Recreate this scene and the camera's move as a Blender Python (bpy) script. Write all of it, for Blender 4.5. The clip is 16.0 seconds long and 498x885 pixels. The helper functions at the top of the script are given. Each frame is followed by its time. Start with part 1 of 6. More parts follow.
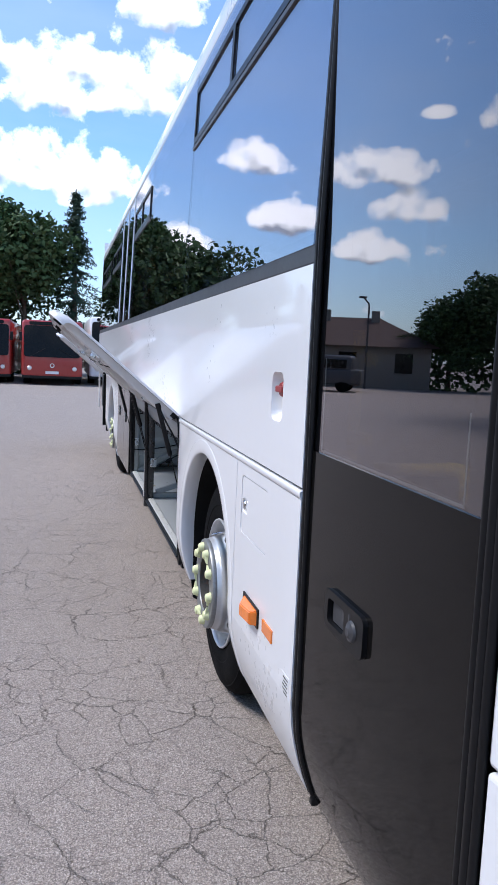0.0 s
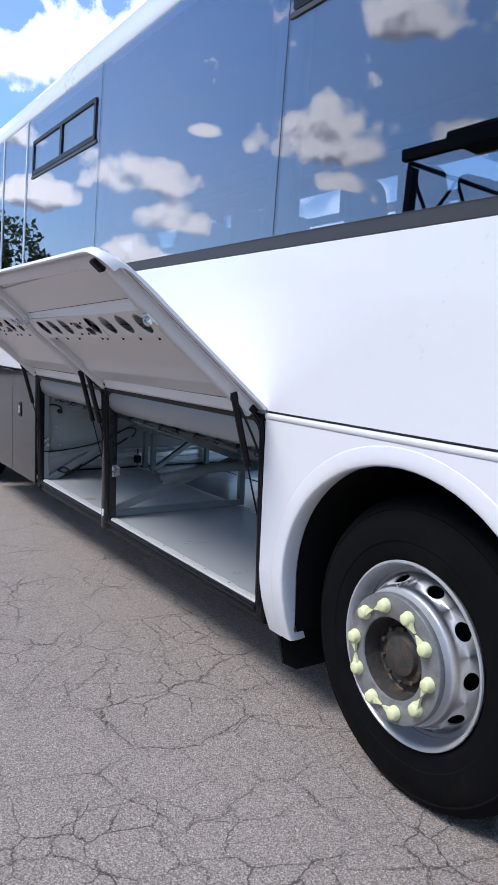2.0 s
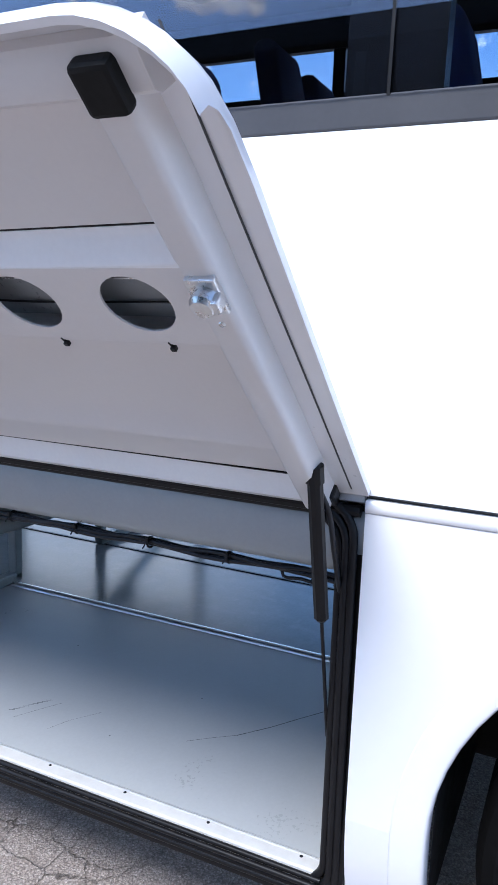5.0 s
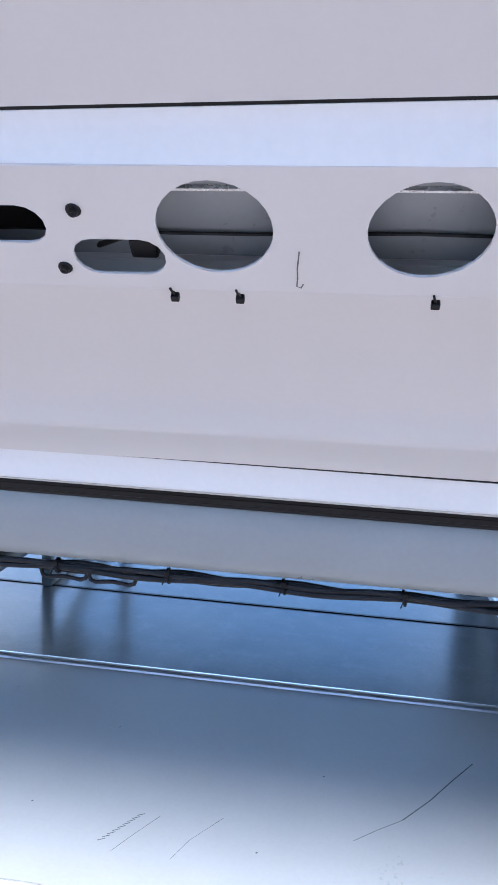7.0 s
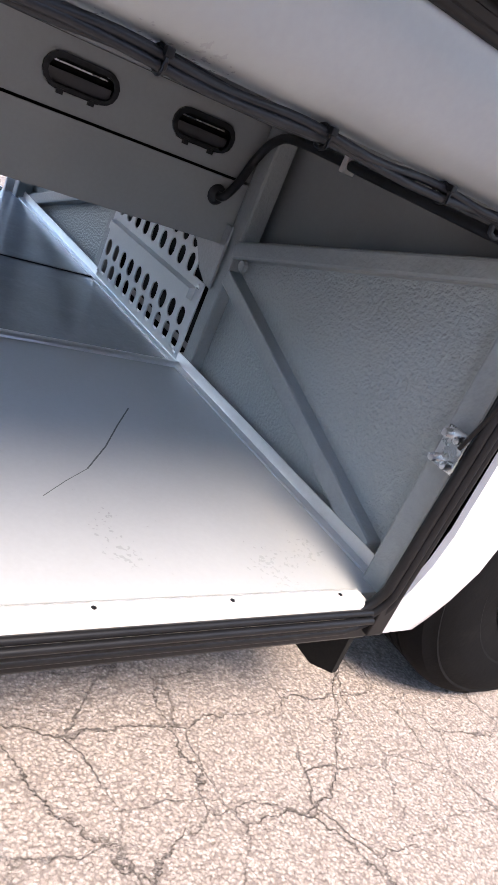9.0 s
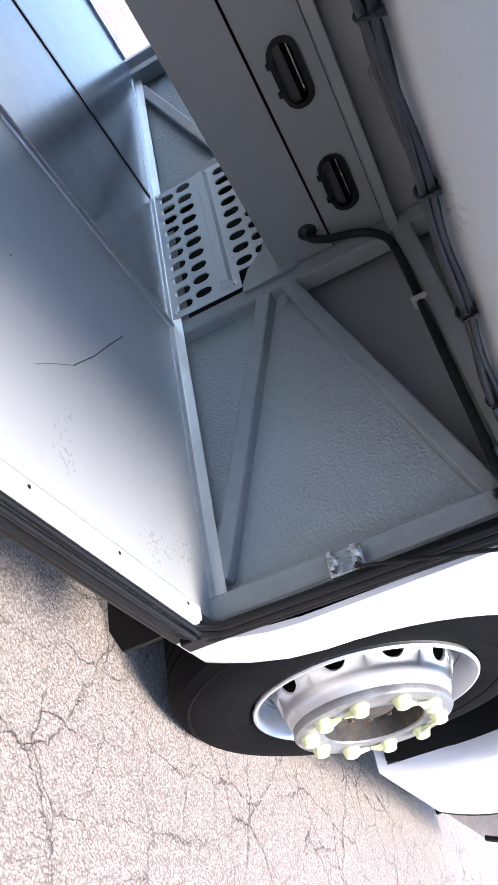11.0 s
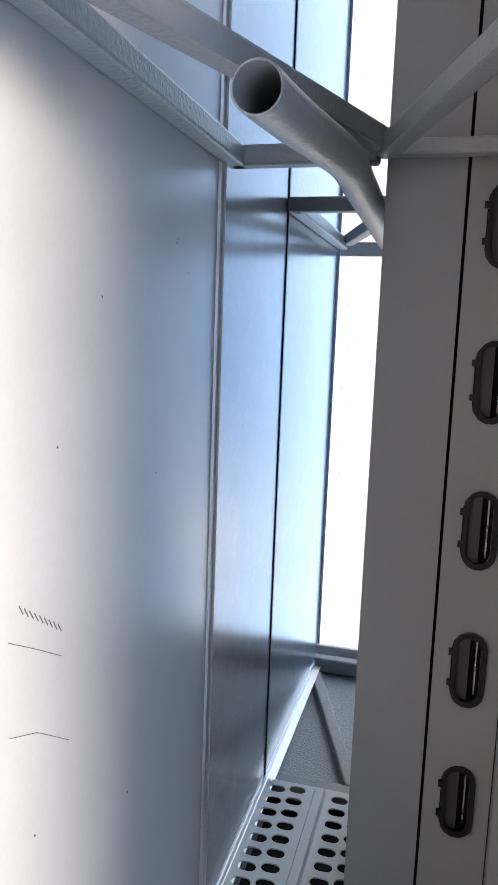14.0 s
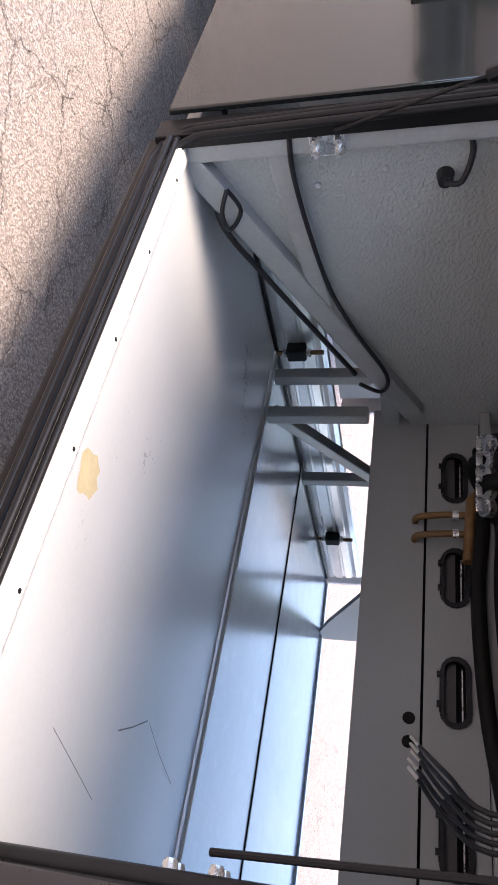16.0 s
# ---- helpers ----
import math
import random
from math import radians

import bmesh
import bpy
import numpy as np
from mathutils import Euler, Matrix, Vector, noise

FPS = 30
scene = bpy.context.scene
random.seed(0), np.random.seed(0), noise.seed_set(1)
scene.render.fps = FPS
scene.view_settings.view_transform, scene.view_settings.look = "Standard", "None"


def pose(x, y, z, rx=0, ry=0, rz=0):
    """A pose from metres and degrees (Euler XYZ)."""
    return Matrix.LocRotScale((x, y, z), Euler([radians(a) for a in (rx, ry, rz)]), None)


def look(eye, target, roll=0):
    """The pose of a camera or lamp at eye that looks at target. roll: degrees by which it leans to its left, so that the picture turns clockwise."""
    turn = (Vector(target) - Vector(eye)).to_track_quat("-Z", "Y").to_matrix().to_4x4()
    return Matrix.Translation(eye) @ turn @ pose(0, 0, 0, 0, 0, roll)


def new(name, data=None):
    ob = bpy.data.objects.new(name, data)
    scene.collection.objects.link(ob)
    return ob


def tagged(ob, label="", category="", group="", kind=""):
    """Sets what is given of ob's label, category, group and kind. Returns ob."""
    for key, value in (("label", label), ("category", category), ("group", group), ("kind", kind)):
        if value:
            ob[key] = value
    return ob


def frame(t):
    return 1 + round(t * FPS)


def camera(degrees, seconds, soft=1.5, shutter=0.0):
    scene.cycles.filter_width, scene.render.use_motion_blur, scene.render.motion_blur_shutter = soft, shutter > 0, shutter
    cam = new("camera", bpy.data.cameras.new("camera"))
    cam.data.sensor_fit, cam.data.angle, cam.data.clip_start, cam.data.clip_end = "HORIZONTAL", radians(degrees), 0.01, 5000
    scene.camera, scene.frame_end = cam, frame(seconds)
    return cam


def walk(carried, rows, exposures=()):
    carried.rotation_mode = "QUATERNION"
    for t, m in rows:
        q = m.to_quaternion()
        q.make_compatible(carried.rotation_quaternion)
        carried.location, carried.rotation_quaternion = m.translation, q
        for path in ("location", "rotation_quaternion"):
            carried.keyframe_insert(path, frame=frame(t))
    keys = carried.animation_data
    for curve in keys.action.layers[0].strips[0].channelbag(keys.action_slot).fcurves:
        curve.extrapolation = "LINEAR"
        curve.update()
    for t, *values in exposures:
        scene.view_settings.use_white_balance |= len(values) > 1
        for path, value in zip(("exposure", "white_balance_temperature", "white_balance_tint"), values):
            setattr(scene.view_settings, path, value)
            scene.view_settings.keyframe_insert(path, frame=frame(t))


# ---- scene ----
cam = camera(37.3, 16.0)
PATH = [
    (0, (-0.644, -0.019, 1.58), (-0.145, 1.904, 1.344), 2.5),
    (0.5, (-0.865, 0.374, 1.57), (-0.207, 2.246, 1.318), 2.1),
    (1, (-1.068, 0.819, 1.544), (-0.288, 2.641, 1.275), 2.0),
    (1.5, (-1.368, 1.229, 1.49), (-0.463, 2.992, 1.215), 2.1),
    (2, (-1.579, 1.668, 1.464), (-0.506, 3.336, 1.207), 2.4),
    (2.5, (-1.678, 2.133, 1.504), (-0.419, 3.668, 1.27), 3.1),
    (3, (-1.774, 2.575, 1.519), (-0.346, 3.955, 1.28), 3.3),
    (3.5, (-1.657, 2.899, 1.494), (-0.112, 4.144, 1.241), 3.0),
    (4, (-1.467, 3.224, 1.523), (0.183, 4.319, 1.241), 1.9),
    (4.2, (-1.416, 3.355, 1.529), (0.274, 4.384, 1.239), 1.7),
    (6.3, (-1.02, 4.13, 1.491), (0.892, 4.621, 1.169), 3.1),
    (6.5, (-1.084, 4.266, 1.459), (0.852, 4.676, 1.168), 2.8),
    (7, (-1.06, 4.597, 1.446), (0.899, 4.862, 1.139), 2.8),
    (7.5, (-0.953, 4.863, 1.485), (1.011, 4.818, 1.113), 4.9),
    (8, (-0.86, 5.063, 1.421), (0.932, 4.349, 0.893), 7.9),
    (8.5, (-0.689, 5.052, 1.252), (0.843, 3.987, 0.531), 14.1),
    (9, (-0.568, 4.974, 1.024), (0.831, 3.748, 0.288), 24.3),
    (9.2, (-0.561, 4.966, 0.965), (0.812, 3.696, 0.256), 28.8),
    (11.3, (-0.573, 5.187, 0.958), (0.701, 3.71, 0.515), 73.6),
    (11.5, (-0.577, 5.171, 0.965), (0.693, 3.693, 0.515), 79.3),
    (12, (-0.587, 5.186, 0.973), (0.692, 3.702, 0.573), 90.1),
    (12.5, (-0.584, 5.191, 0.985), (0.782, 3.767, 0.657), 94.8),
    (13, (-0.568, 5.204, 0.959), (1.004, 4.014, 0.625), 94.9),
    (13.5, (-0.544, 5.292, 0.938), (1.254, 4.522, 0.522), 94.8),
    (14, (-0.509, 5.362, 0.896), (1.4, 5.058, 0.38), 94.4),
    (14.5, (-0.527, 5.368, 0.864), (1.374, 5.649, 0.309), 93.8),
    (15, (-0.563, 5.435, 0.869), (1.225, 6.133, 0.308), 92.6),
    (15.5, (-0.615, 5.518, 0.884), (1.026, 6.527, 0.346), 91.5),
    (16, (-0.678, 5.652, 0.923), (0.848, 6.848, 0.432), 90.7),
]
EXPOSURES = [(0.0, 0.05, 5600, 10), (2.0, 0.0, 5600, 10), (3.0, 0.12, 5550, 10), (4.2, 0.35, 5500, 10), (6.3, 1.15, 5200, 10), (7.5, 1.5, 5500, 12), (8.5, 1.55, 6100, 16), (9.0, 1.5, 6600, 16), (11.3, 1.55, 5900, 13), (12.5, 1.6, 5600, 11), (13.5, 1.7, 6100, 12), (14.0, 1.68, 6800, 15), (14.5, 1.6, 6900, 16), (15.5, 1.55, 7500, 18), (16.0, 1.5, 6800, 20)]
walk(cam, [(t, look(e, a, r)) for t, e, a, r in PATH], EXPOSURES)

# ---- sky and sun ----
def node(nt, kind, **inputs):
    n = nt.nodes.new(kind)
    for key, value in inputs.items():
        n.inputs[key.replace("_", " ")].default_value = value
    return n


def wire(nt, a, out, b, inp):
    nt.links.new(a.outputs[out], b.inputs[inp])


def maths(nt, op, a, b=None, clamp=False):
    n = nt.nodes.new("ShaderNodeMath")
    n.operation, n.use_clamp = op, clamp
    for k, v in enumerate((a, b)):
        if v is None:
            continue
        if isinstance(v, (int, float)):
            n.inputs[k].default_value = v
        else:
            nt.links.new(v, n.inputs[k])
    return n.outputs[0]


def ramp(nt, fac, stops, interp="LINEAR"):
    n = nt.nodes.new("ShaderNodeValToRGB")
    n.color_ramp.interpolation = interp
    while len(n.color_ramp.elements) < len(stops):
        n.color_ramp.elements.new(0.5)
    for e, (p, c) in zip(n.color_ramp.elements, stops):
        e.position, e.color = p, (*c, 1) if len(c) == 3 else c
    nt.links.new(fac, n.inputs[0])
    return n.outputs[0]


def mixed(nt, fac, a, b, blend="MIX"):
    n = nt.nodes.new("ShaderNodeMix")
    n.data_type, n.blend_type = "RGBA", blend
    for k, v in ((0, fac), (6, a), (7, b)):
        if isinstance(v, (int, float)):
            n.inputs[k].default_value = v
        elif isinstance(v, tuple):
            n.inputs[k].default_value = (*v, 1)
        else:
            nt.links.new(v, n.inputs[k])
    return n.outputs[2]


SUN_EL, SUN_AZ = 55.0, 172.0  # degrees: height, and turn of the sun's place from +x towards +y
sun_dir = Vector((math.cos(radians(SUN_EL)) * math.cos(radians(SUN_AZ)), math.cos(radians(SUN_EL)) * math.sin(radians(SUN_AZ)), math.sin(radians(SUN_EL))))
sun = new("sun", bpy.data.lights.new("sun", "SUN"))
sun.data.energy, sun.data.angle, sun.data.color = 3.8, radians(19), (1.0, 0.88, 0.73)
sun.matrix_world = look(sun_dir * 60, (0, 0, 0))

world = bpy.data.worlds.new("sky")
scene.world = world
world.use_nodes = True
nt = world.node_tree
nt.nodes.clear()
sky = nt.nodes.new("ShaderNodeTexSky")
sky.sky_type, sky.sun_disc = "NISHITA", False
sky.sun_elevation, sky.sun_rotation = radians(SUN_EL), radians(90 - SUN_AZ)
sky.air_density, sky.dust_density, sky.ozone_density = 1.0, 0.7, 1.6
co = nt.nodes.new("ShaderNodeTexCoord")
sep = nt.nodes.new("ShaderNodeSeparateXYZ")
wire(nt, co, "Generated", sep, 0)
up = maths(nt, "MAXIMUM", sep.outputs[2], 0.0)
den = maths(nt, "ADD", up, 0.16)
comb = nt.nodes.new("ShaderNodeCombineXYZ")
nt.links.new(maths(nt, "DIVIDE", sep.outputs[0], den), comb.inputs[0])
nt.links.new(maths(nt, "DIVIDE", sep.outputs[1], den), comb.inputs[1])
nt.links.new(maths(nt, "MULTIPLY", up, 2.2), comb.inputs[2])


def cloud_noise(shift, scale, detail):
    m = nt.nodes.new("ShaderNodeMapping")
    m.inputs[1].default_value = shift
    wire(nt, comb, 0, m, 0)
    n = node(nt, "ShaderNodeTexNoise", Scale=scale, Detail=detail, Roughness=0.56, Distortion=0.15)
    wire(nt, m, 0, n, "Vector")
    return n.outputs[0]


# banks of cumulus: turn from +x, height and half width, in degrees
BANKS = [(87.4, 18.0, 7.5), (91.0, 12.2, 6.2), (83.0, 23.2, 4.0), (77.4, 18.3, 5.6), (102.6, 15.2, 3.5), (105.6, 11.2, 3.3),
         (112.6, 13.6, 5.0), (116.0, 11.0, 3.6), (117.3, 17.4, 1.6), (126.4, 17.4, 5.6), (135.9, 18.2, 3.3), (128.0, 14.8, 2.2),
         (131.8, 25.6, 5.0), (149.3, 25.0, 4.4), (154.5, 26.8, 5.2), (112.8, 8.0, 3.2), (98.0, 8.5, 3.0), (66.8, 19.6, 9.0),
         (36.9, 18.3, 14.3), (-28.1, 22.5, 20.2), (-137.3, 21.5, 19.4), (-83.7, 20.9, 22.1), (49.8, 7.5, 10.1)]


def density(rise, fine):
    """How thick the cloud is, looked up a little higher by rise; fine: the depth of its detail."""
    m = nt.nodes.new("ShaderNodeVectorMath")
    m.operation = "ADD"
    wire(nt, co, "Generated", m, 0)
    m.inputs[1].default_value = (0, 0, rise)
    total = None
    for az, el, half in BANKS:
        a, e, w = radians(az), radians(el), radians(half)
        D = (math.cos(a) * math.cos(e), math.sin(a) * math.cos(e), math.sin(e))
        d = nt.nodes.new("ShaderNodeVectorMath")
        d.operation = "SUBTRACT"
        wire(nt, m, 0, d, 0)
        d.inputs[1].default_value = D
        h = nt.nodes.new("ShaderNodeVectorMath")
        h.operation = "DOT_PRODUCT"
        wire(nt, d, 0, h, 0)
        h.inputs[1].default_value = (-math.sin(a) / w, math.cos(a) / w, 0)
        v = nt.nodes.new("ShaderNodeVectorMath")
        v.operation = "DOT_PRODUCT"
        wire(nt, d, 0, v, 0)
        k = math.sin(e) / (0.52 * w)
        v.inputs[1].default_value = (-math.cos(a) * k, -math.sin(a) * k, math.cos(e) / (0.52 * w))
        flat = maths(nt, "MAXIMUM", v.outputs["Value"], maths(nt, "MULTIPLY", v.outputs["Value"], -1.7))
        far = maths(nt, "SQRT", maths(nt, "ADD", maths(nt, "MULTIPLY", h.outputs["Value"], h.outputs["Value"]), maths(nt, "MULTIPLY", flat, flat)))
        back = nt.nodes.new("ShaderNodeVectorMath")
        back.operation = "LENGTH"
        wire(nt, d, 0, back, 0)
        near = maths(nt, "LESS_THAN", back.outputs["Value"], 0.9)
        f = maths(nt, "MULTIPLY", maths(nt, "SUBTRACT", 1.2, far, True), near)
        total = f if total is None else maths(nt, "MAXIMUM", total, f)
    a = node(nt, "ShaderNodeTexNoise", Scale=13.0, Detail=fine, Roughness=0.62, Distortion=0.1)
    wire(nt, m, 0, a, "Vector")
    c = node(nt, "ShaderNodeTexVoronoi", Scale=42.0)
    c.feature = "SMOOTH_F1"
    wire(nt, m, 0, c, "Vector")
    puff = maths(nt, "MULTIPLY", maths(nt, "SUBTRACT", 0.42, c.outputs["Distance"]), 0.6)
    body = maths(nt, "MULTIPLY", maths(nt, "SUBTRACT", a.outputs[0], 0.5), 2.3)
    return maths(nt, "ADD", maths(nt, "ADD", body, puff), maths(nt, "MINIMUM", total, 0.80))


here, core, above = density(0.0, 14.0), density(0.0, 3.5), density(0.016, 3.5)
cover = ramp(nt, here, [(0.32, (0, 0, 0)), (0.44, (0.5, 0.5, 0.5)), (0.66, (1, 1, 1))])
lee = maths(nt, "MULTIPLY", maths(nt, "SUBTRACT", above, core), 1.2)
deep = maths(nt, "MULTIPLY", maths(nt, "SUBTRACT", above, 0.55), 0.55)
dark = ramp(nt, maths(nt, "ADD", lee, deep), [(0.0, (0, 0, 0)), (0.25, (0.35, 0.35, 0.35)), (0.75, (1, 1, 1))])
cloud = mixed(nt, dark, (1.7, 1.66, 1.60), (0.50, 0.53, 0.60))
wisp = cloud_noise((9.0, 2.0, 1.0), 0.9, 6.0)
haze = ramp(nt, wisp, [(0.45, (0, 0, 0)), (0.75, (0.30, 0.30, 0.30))])
sky_l = mixed(nt, 1.0, sky.outputs[0], (0.165, 0.185, 0.20), "MULTIPLY")
low = ramp(nt, sep.outputs[2], [(0.0, (0.75, 0.75, 0.75)), (0.25, (0, 0, 0))])
sky_h = mixed(nt, maths(nt, "MULTIPLY", low, 0.6), sky_l, (0.72, 0.86, 1.0))
sky_w = mixed(nt, haze, sky_h, (0.80, 0.88, 1.0))
final = mixed(nt, cover, sky_w, cloud)
bg = nt.nodes.new("ShaderNodeBackground")
nt.links.new(final, bg.inputs[0])
bg.inputs[1].default_value = 1.06
wo = nt.nodes.new("ShaderNodeOutputWorld")
wire(nt, bg, 0, wo, 0)


# ---- materials ----
def material(name, color, rough=0.5, metal=0.0, vary=0.06, scale=6.0, bump=0.0, bump_scale=200.0, coat=0.0, stain=None, ior=1.5, fine=120.0):
    """A surface with variation at two scales, and fine relief where bump is given."""
    m = bpy.data.materials.new(name)
    m.use_nodes = True
    nt = m.node_tree
    b = nt.nodes["Principled BSDF"]
    co = nt.nodes.new("ShaderNodeTexCoord")
    a = node(nt, "ShaderNodeTexNoise", Scale=scale, Detail=4.0, Roughness=0.6)
    c = node(nt, "ShaderNodeTexNoise", Scale=fine, Detail=2.0)
    wire(nt, co, "Object", a, "Vector")
    wire(nt, co, "Object", c, "Vector")
    both = maths(nt, "ADD", maths(nt, "MULTIPLY", a.outputs[0], 0.7), maths(nt, "MULTIPLY", c.outputs[0], 0.3))
    lo, hi = tuple(v * (1 - vary) for v in color), tuple(min(1, v * (1 + vary)) for v in color)
    col = ramp(nt, both, [(0.35, lo), (0.65, hi)])
    if stain:
        s = node(nt, "ShaderNodeTexNoise", Scale=stain[1], Detail=5.0, Roughness=0.7)
        wire(nt, co, "Object", s, "Vector")
        col = mixed(nt, ramp(nt, s.outputs[0], [(0.52, (0, 0, 0)), (0.7, (stain[2],) * 3)]), col, stain[0])
    nt.links.new(col, b.inputs["Base Color"])
    r = ramp(nt, both, [(0.3, (max(0.02, rough * 0.85),) * 3), (0.7, (min(1, rough * 1.15),) * 3)])
    nt.links.new(r, b.inputs["Roughness"])
    b.inputs["Metallic"].default_value, b.inputs["Coat Weight"].default_value, b.inputs["IOR"].default_value = metal, coat, ior
    b.inputs["Coat Roughness"].default_value = 0.03
    if max(color) < 0.03 and not coat:
        b.inputs["Specular IOR Level"].default_value = 0.25
    if bump:
        n = node(nt, "ShaderNodeTexNoise", Scale=bump_scale, Detail=2.0)
        wire(nt, co, "Object", n, "Vector")
        k = node(nt, "ShaderNodeBump", Strength=min(bump, 1.0), Distance=0.002 if bump < 1 else 0.005)
        wire(nt, n, 0, k, "Height")
        wire(nt, k, 0, b, "Normal")
    return m


def glass_material(name, tint, ior):
    m = bpy.data.materials.new(name)
    m.use_nodes = True
    nt = m.node_tree
    nt.nodes.clear()
    t = nt.nodes.new("ShaderNodeBsdfTransparent")
    t.inputs[0].default_value = (*tint, 1)
    g = nt.nodes.new("ShaderNodeBsdfGlossy")
    g.inputs["Roughness"].default_value = 0.004
    g.inputs[0].default_value = (0.86, 0.81, 0.83, 1)
    co = nt.nodes.new("ShaderNodeTexCoord")
    n = node(nt, "ShaderNodeTexNoise", Scale=1.1, Detail=1.0)
    wire(nt, co, "Object", n, "Vector")
    k = node(nt, "ShaderNodeBump", Strength=0.05, Distance=0.01)
    wire(nt, n, 0, k, "Height")
    wire(nt, k, 0, g, "Normal")
    f = nt.nodes.new("ShaderNodeLayerWeight")
    f.inputs[0].default_value = 0.5
    gloss = maths(nt, "ADD", maths(nt, "MULTIPLY", maths(nt, "POWER", f.outputs["Facing"], 1.7), ior), 0.05, True)
    x = nt.nodes.new("ShaderNodeMixShader")
    nt.links.new(gloss, x.inputs[0])
    wire(nt, t, 0, x, 1)
    wire(nt, g, 0, x, 2)
    o = nt.nodes.new("ShaderNodeOutputMaterial")
    wire(nt, x, 0, o, 0)
    return m


WHITE = material("white_paint", (0.80, 0.80, 0.82), 0.30, vary=0.015, scale=1.2, coat=0.6, fine=30.0)
FLAP_WHITE = material("flap_white_paint", (0.66, 0.64, 0.63), 0.32, vary=0.02, scale=2.0, coat=0.2)
# Flap white made lighter and bluer: sky light on out-turned faces, put into colour.
FLAP_SKYLIT = material("flap_skylit_paint", (0.82, 0.83, 0.84), 0.22, 0.0, vary=0.03, scale=3.0)
BLACK = material("black_trim", (0.006, 0.006, 0.007), 0.40, vary=0.2)
BELT = material("grey_belt_trim", (0.045, 0.045, 0.05), 0.5, vary=0.1)
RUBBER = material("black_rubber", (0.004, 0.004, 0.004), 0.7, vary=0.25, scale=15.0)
PILLAR = material("satin_black_pillar", (0.012, 0.012, 0.014), 0.28, vary=0.2, scale=8.0, coat=0.25)
SEAL = material("seal_rubber", (0.007, 0.007, 0.008), 0.45, vary=0.2, scale=20.0)
TYRE = material("tyre_rubber", (0.0045, 0.0045, 0.005), 0.85, vary=0.25, scale=9.0, bump=0.3, bump_scale=90.0, stain=((0.014, 0.013, 0.0125), 4.0, 0.5))
BLACK_GLASS = material("black_gloss_panel", (0.005, 0.0046, 0.0046), 0.06, vary=0.2, coat=0.0)
BLACK_GLASS.node_tree.nodes["Principled BSDF"].inputs["Specular IOR Level"].default_value = 0.18
TYRE.node_tree.nodes["Principled BSDF"].inputs["Specular IOR Level"].default_value = 0.08
RIM = material("silver_rim", (0.55, 0.56, 0.58), 0.36, 0.45, vary=0.06, scale=9.0, stain=((0.35, 0.33, 0.30), 12.0, 0.35))
WORN = material("worn_grey_metal", (0.27, 0.275, 0.28), 0.42, 0.5, vary=0.15, scale=14.0, stain=((0.16, 0.13, 0.11), 18.0, 0.5))
STEEL = material("zinc_steel", (0.66, 0.67, 0.68), 0.28, 0.9, vary=0.1, scale=40.0)
ALU = material("aluminium", (0.78, 0.79, 0.80), 0.34, 0.75, vary=0.05, scale=25.0)
YELLOW_CAP = material("pale_yellow_plastic", (0.72, 0.74, 0.42), 0.5, vary=0.05)
HUB = material("dirty_hub", (0.06, 0.055, 0.05), 0.6, 0.3, vary=0.3, scale=30.0, stain=((0.20, 0.09, 0.04), 25.0, 0.5))
GREY = material("grey_textured_paint", (0.33, 0.36, 0.362), 0.42, vary=0.06, scale=4.0, bump=1.0, bump_scale=130.0)
GREY_SMOOTH = material("grey_smooth_paint", (0.27, 0.285, 0.29), 0.34, vary=0.05, scale=3.0)
BEAM = material("grey_beam_and_shade_paint", (0.30, 0.32, 0.33), 0.30, vary=0.05, scale=3.0)
GREY_TUBE = material("grey_tube_paint", (0.28, 0.30, 0.305), 0.38, vary=0.08, scale=12.0, bump=0.8, bump_scale=110.0)
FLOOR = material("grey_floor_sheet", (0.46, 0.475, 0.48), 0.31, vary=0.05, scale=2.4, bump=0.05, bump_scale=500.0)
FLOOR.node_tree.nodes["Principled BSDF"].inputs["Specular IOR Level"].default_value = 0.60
# Inner sheets: worn and shinier; colour also darkened for the bay's deep shade.
FLOOR_INNER = material("worn_shaded_floor_sheet", (0.25, 0.265, 0.28), 0.20, vary=0.10, scale=5.0, bump=0.15, bump_scale=60.0, stain=((0.34, 0.35, 0.36), 14.0, 0.4))
SILL_PAINT = material("cream_sill", (0.70, 0.69, 0.66), 0.38, 0.15, vary=0.05, scale=20.0)
VENT = material("light_grey_plate", (0.62, 0.64, 0.655), 0.45, vary=0.04)
CABLE = material("cable_sheath", (0.016, 0.017, 0.020), 0.38, vary=0.25, scale=30.0)
ORANGE = material("orange_lens", (0.85, 0.22, 0.02), 0.12, vary=0.08, scale=40.0, coat=0.6)
DARK_DOOR = material("dark_grey_gloss", (0.010, 0.013, 0.014), 0.10, vary=0.1, coat=0.25)
SEAT_BLUE = material("blue_seat_cloth", (0.010, 0.016, 0.060), 0.9, vary=0.2, scale=20.0)
INNER = material("interior_grey", (0.032, 0.032, 0.036), 0.7, vary=0.1)
YELLOW = material("yellow_rail", (0.75, 0.44, 0.02), 0.35, vary=0.05)
GLASS = glass_material("tinted_glass", (0.74, 0.77, 0.82), 0.74)
FAR_GLASS = glass_material("far_glass", (0.93, 0.96, 0.99), 0.6)
CLEAR = glass_material("door_glass", (0.30, 0.33, 0.33), 0.80)
RED_KNOB = material("red_knob", (0.30, 0.04, 0.035), 0.35, vary=0.1)
GREEN_SIGN = material("green_sign", (0.06, 0.22, 0.17), 0.4, vary=0.1)
BROWN = material("brown_pipe", (0.16, 0.085, 0.03), 0.45, vary=0.15, scale=30.0)
COPPER = material("bare_wire", (0.85, 0.80, 0.74), 0.35, 0.3)
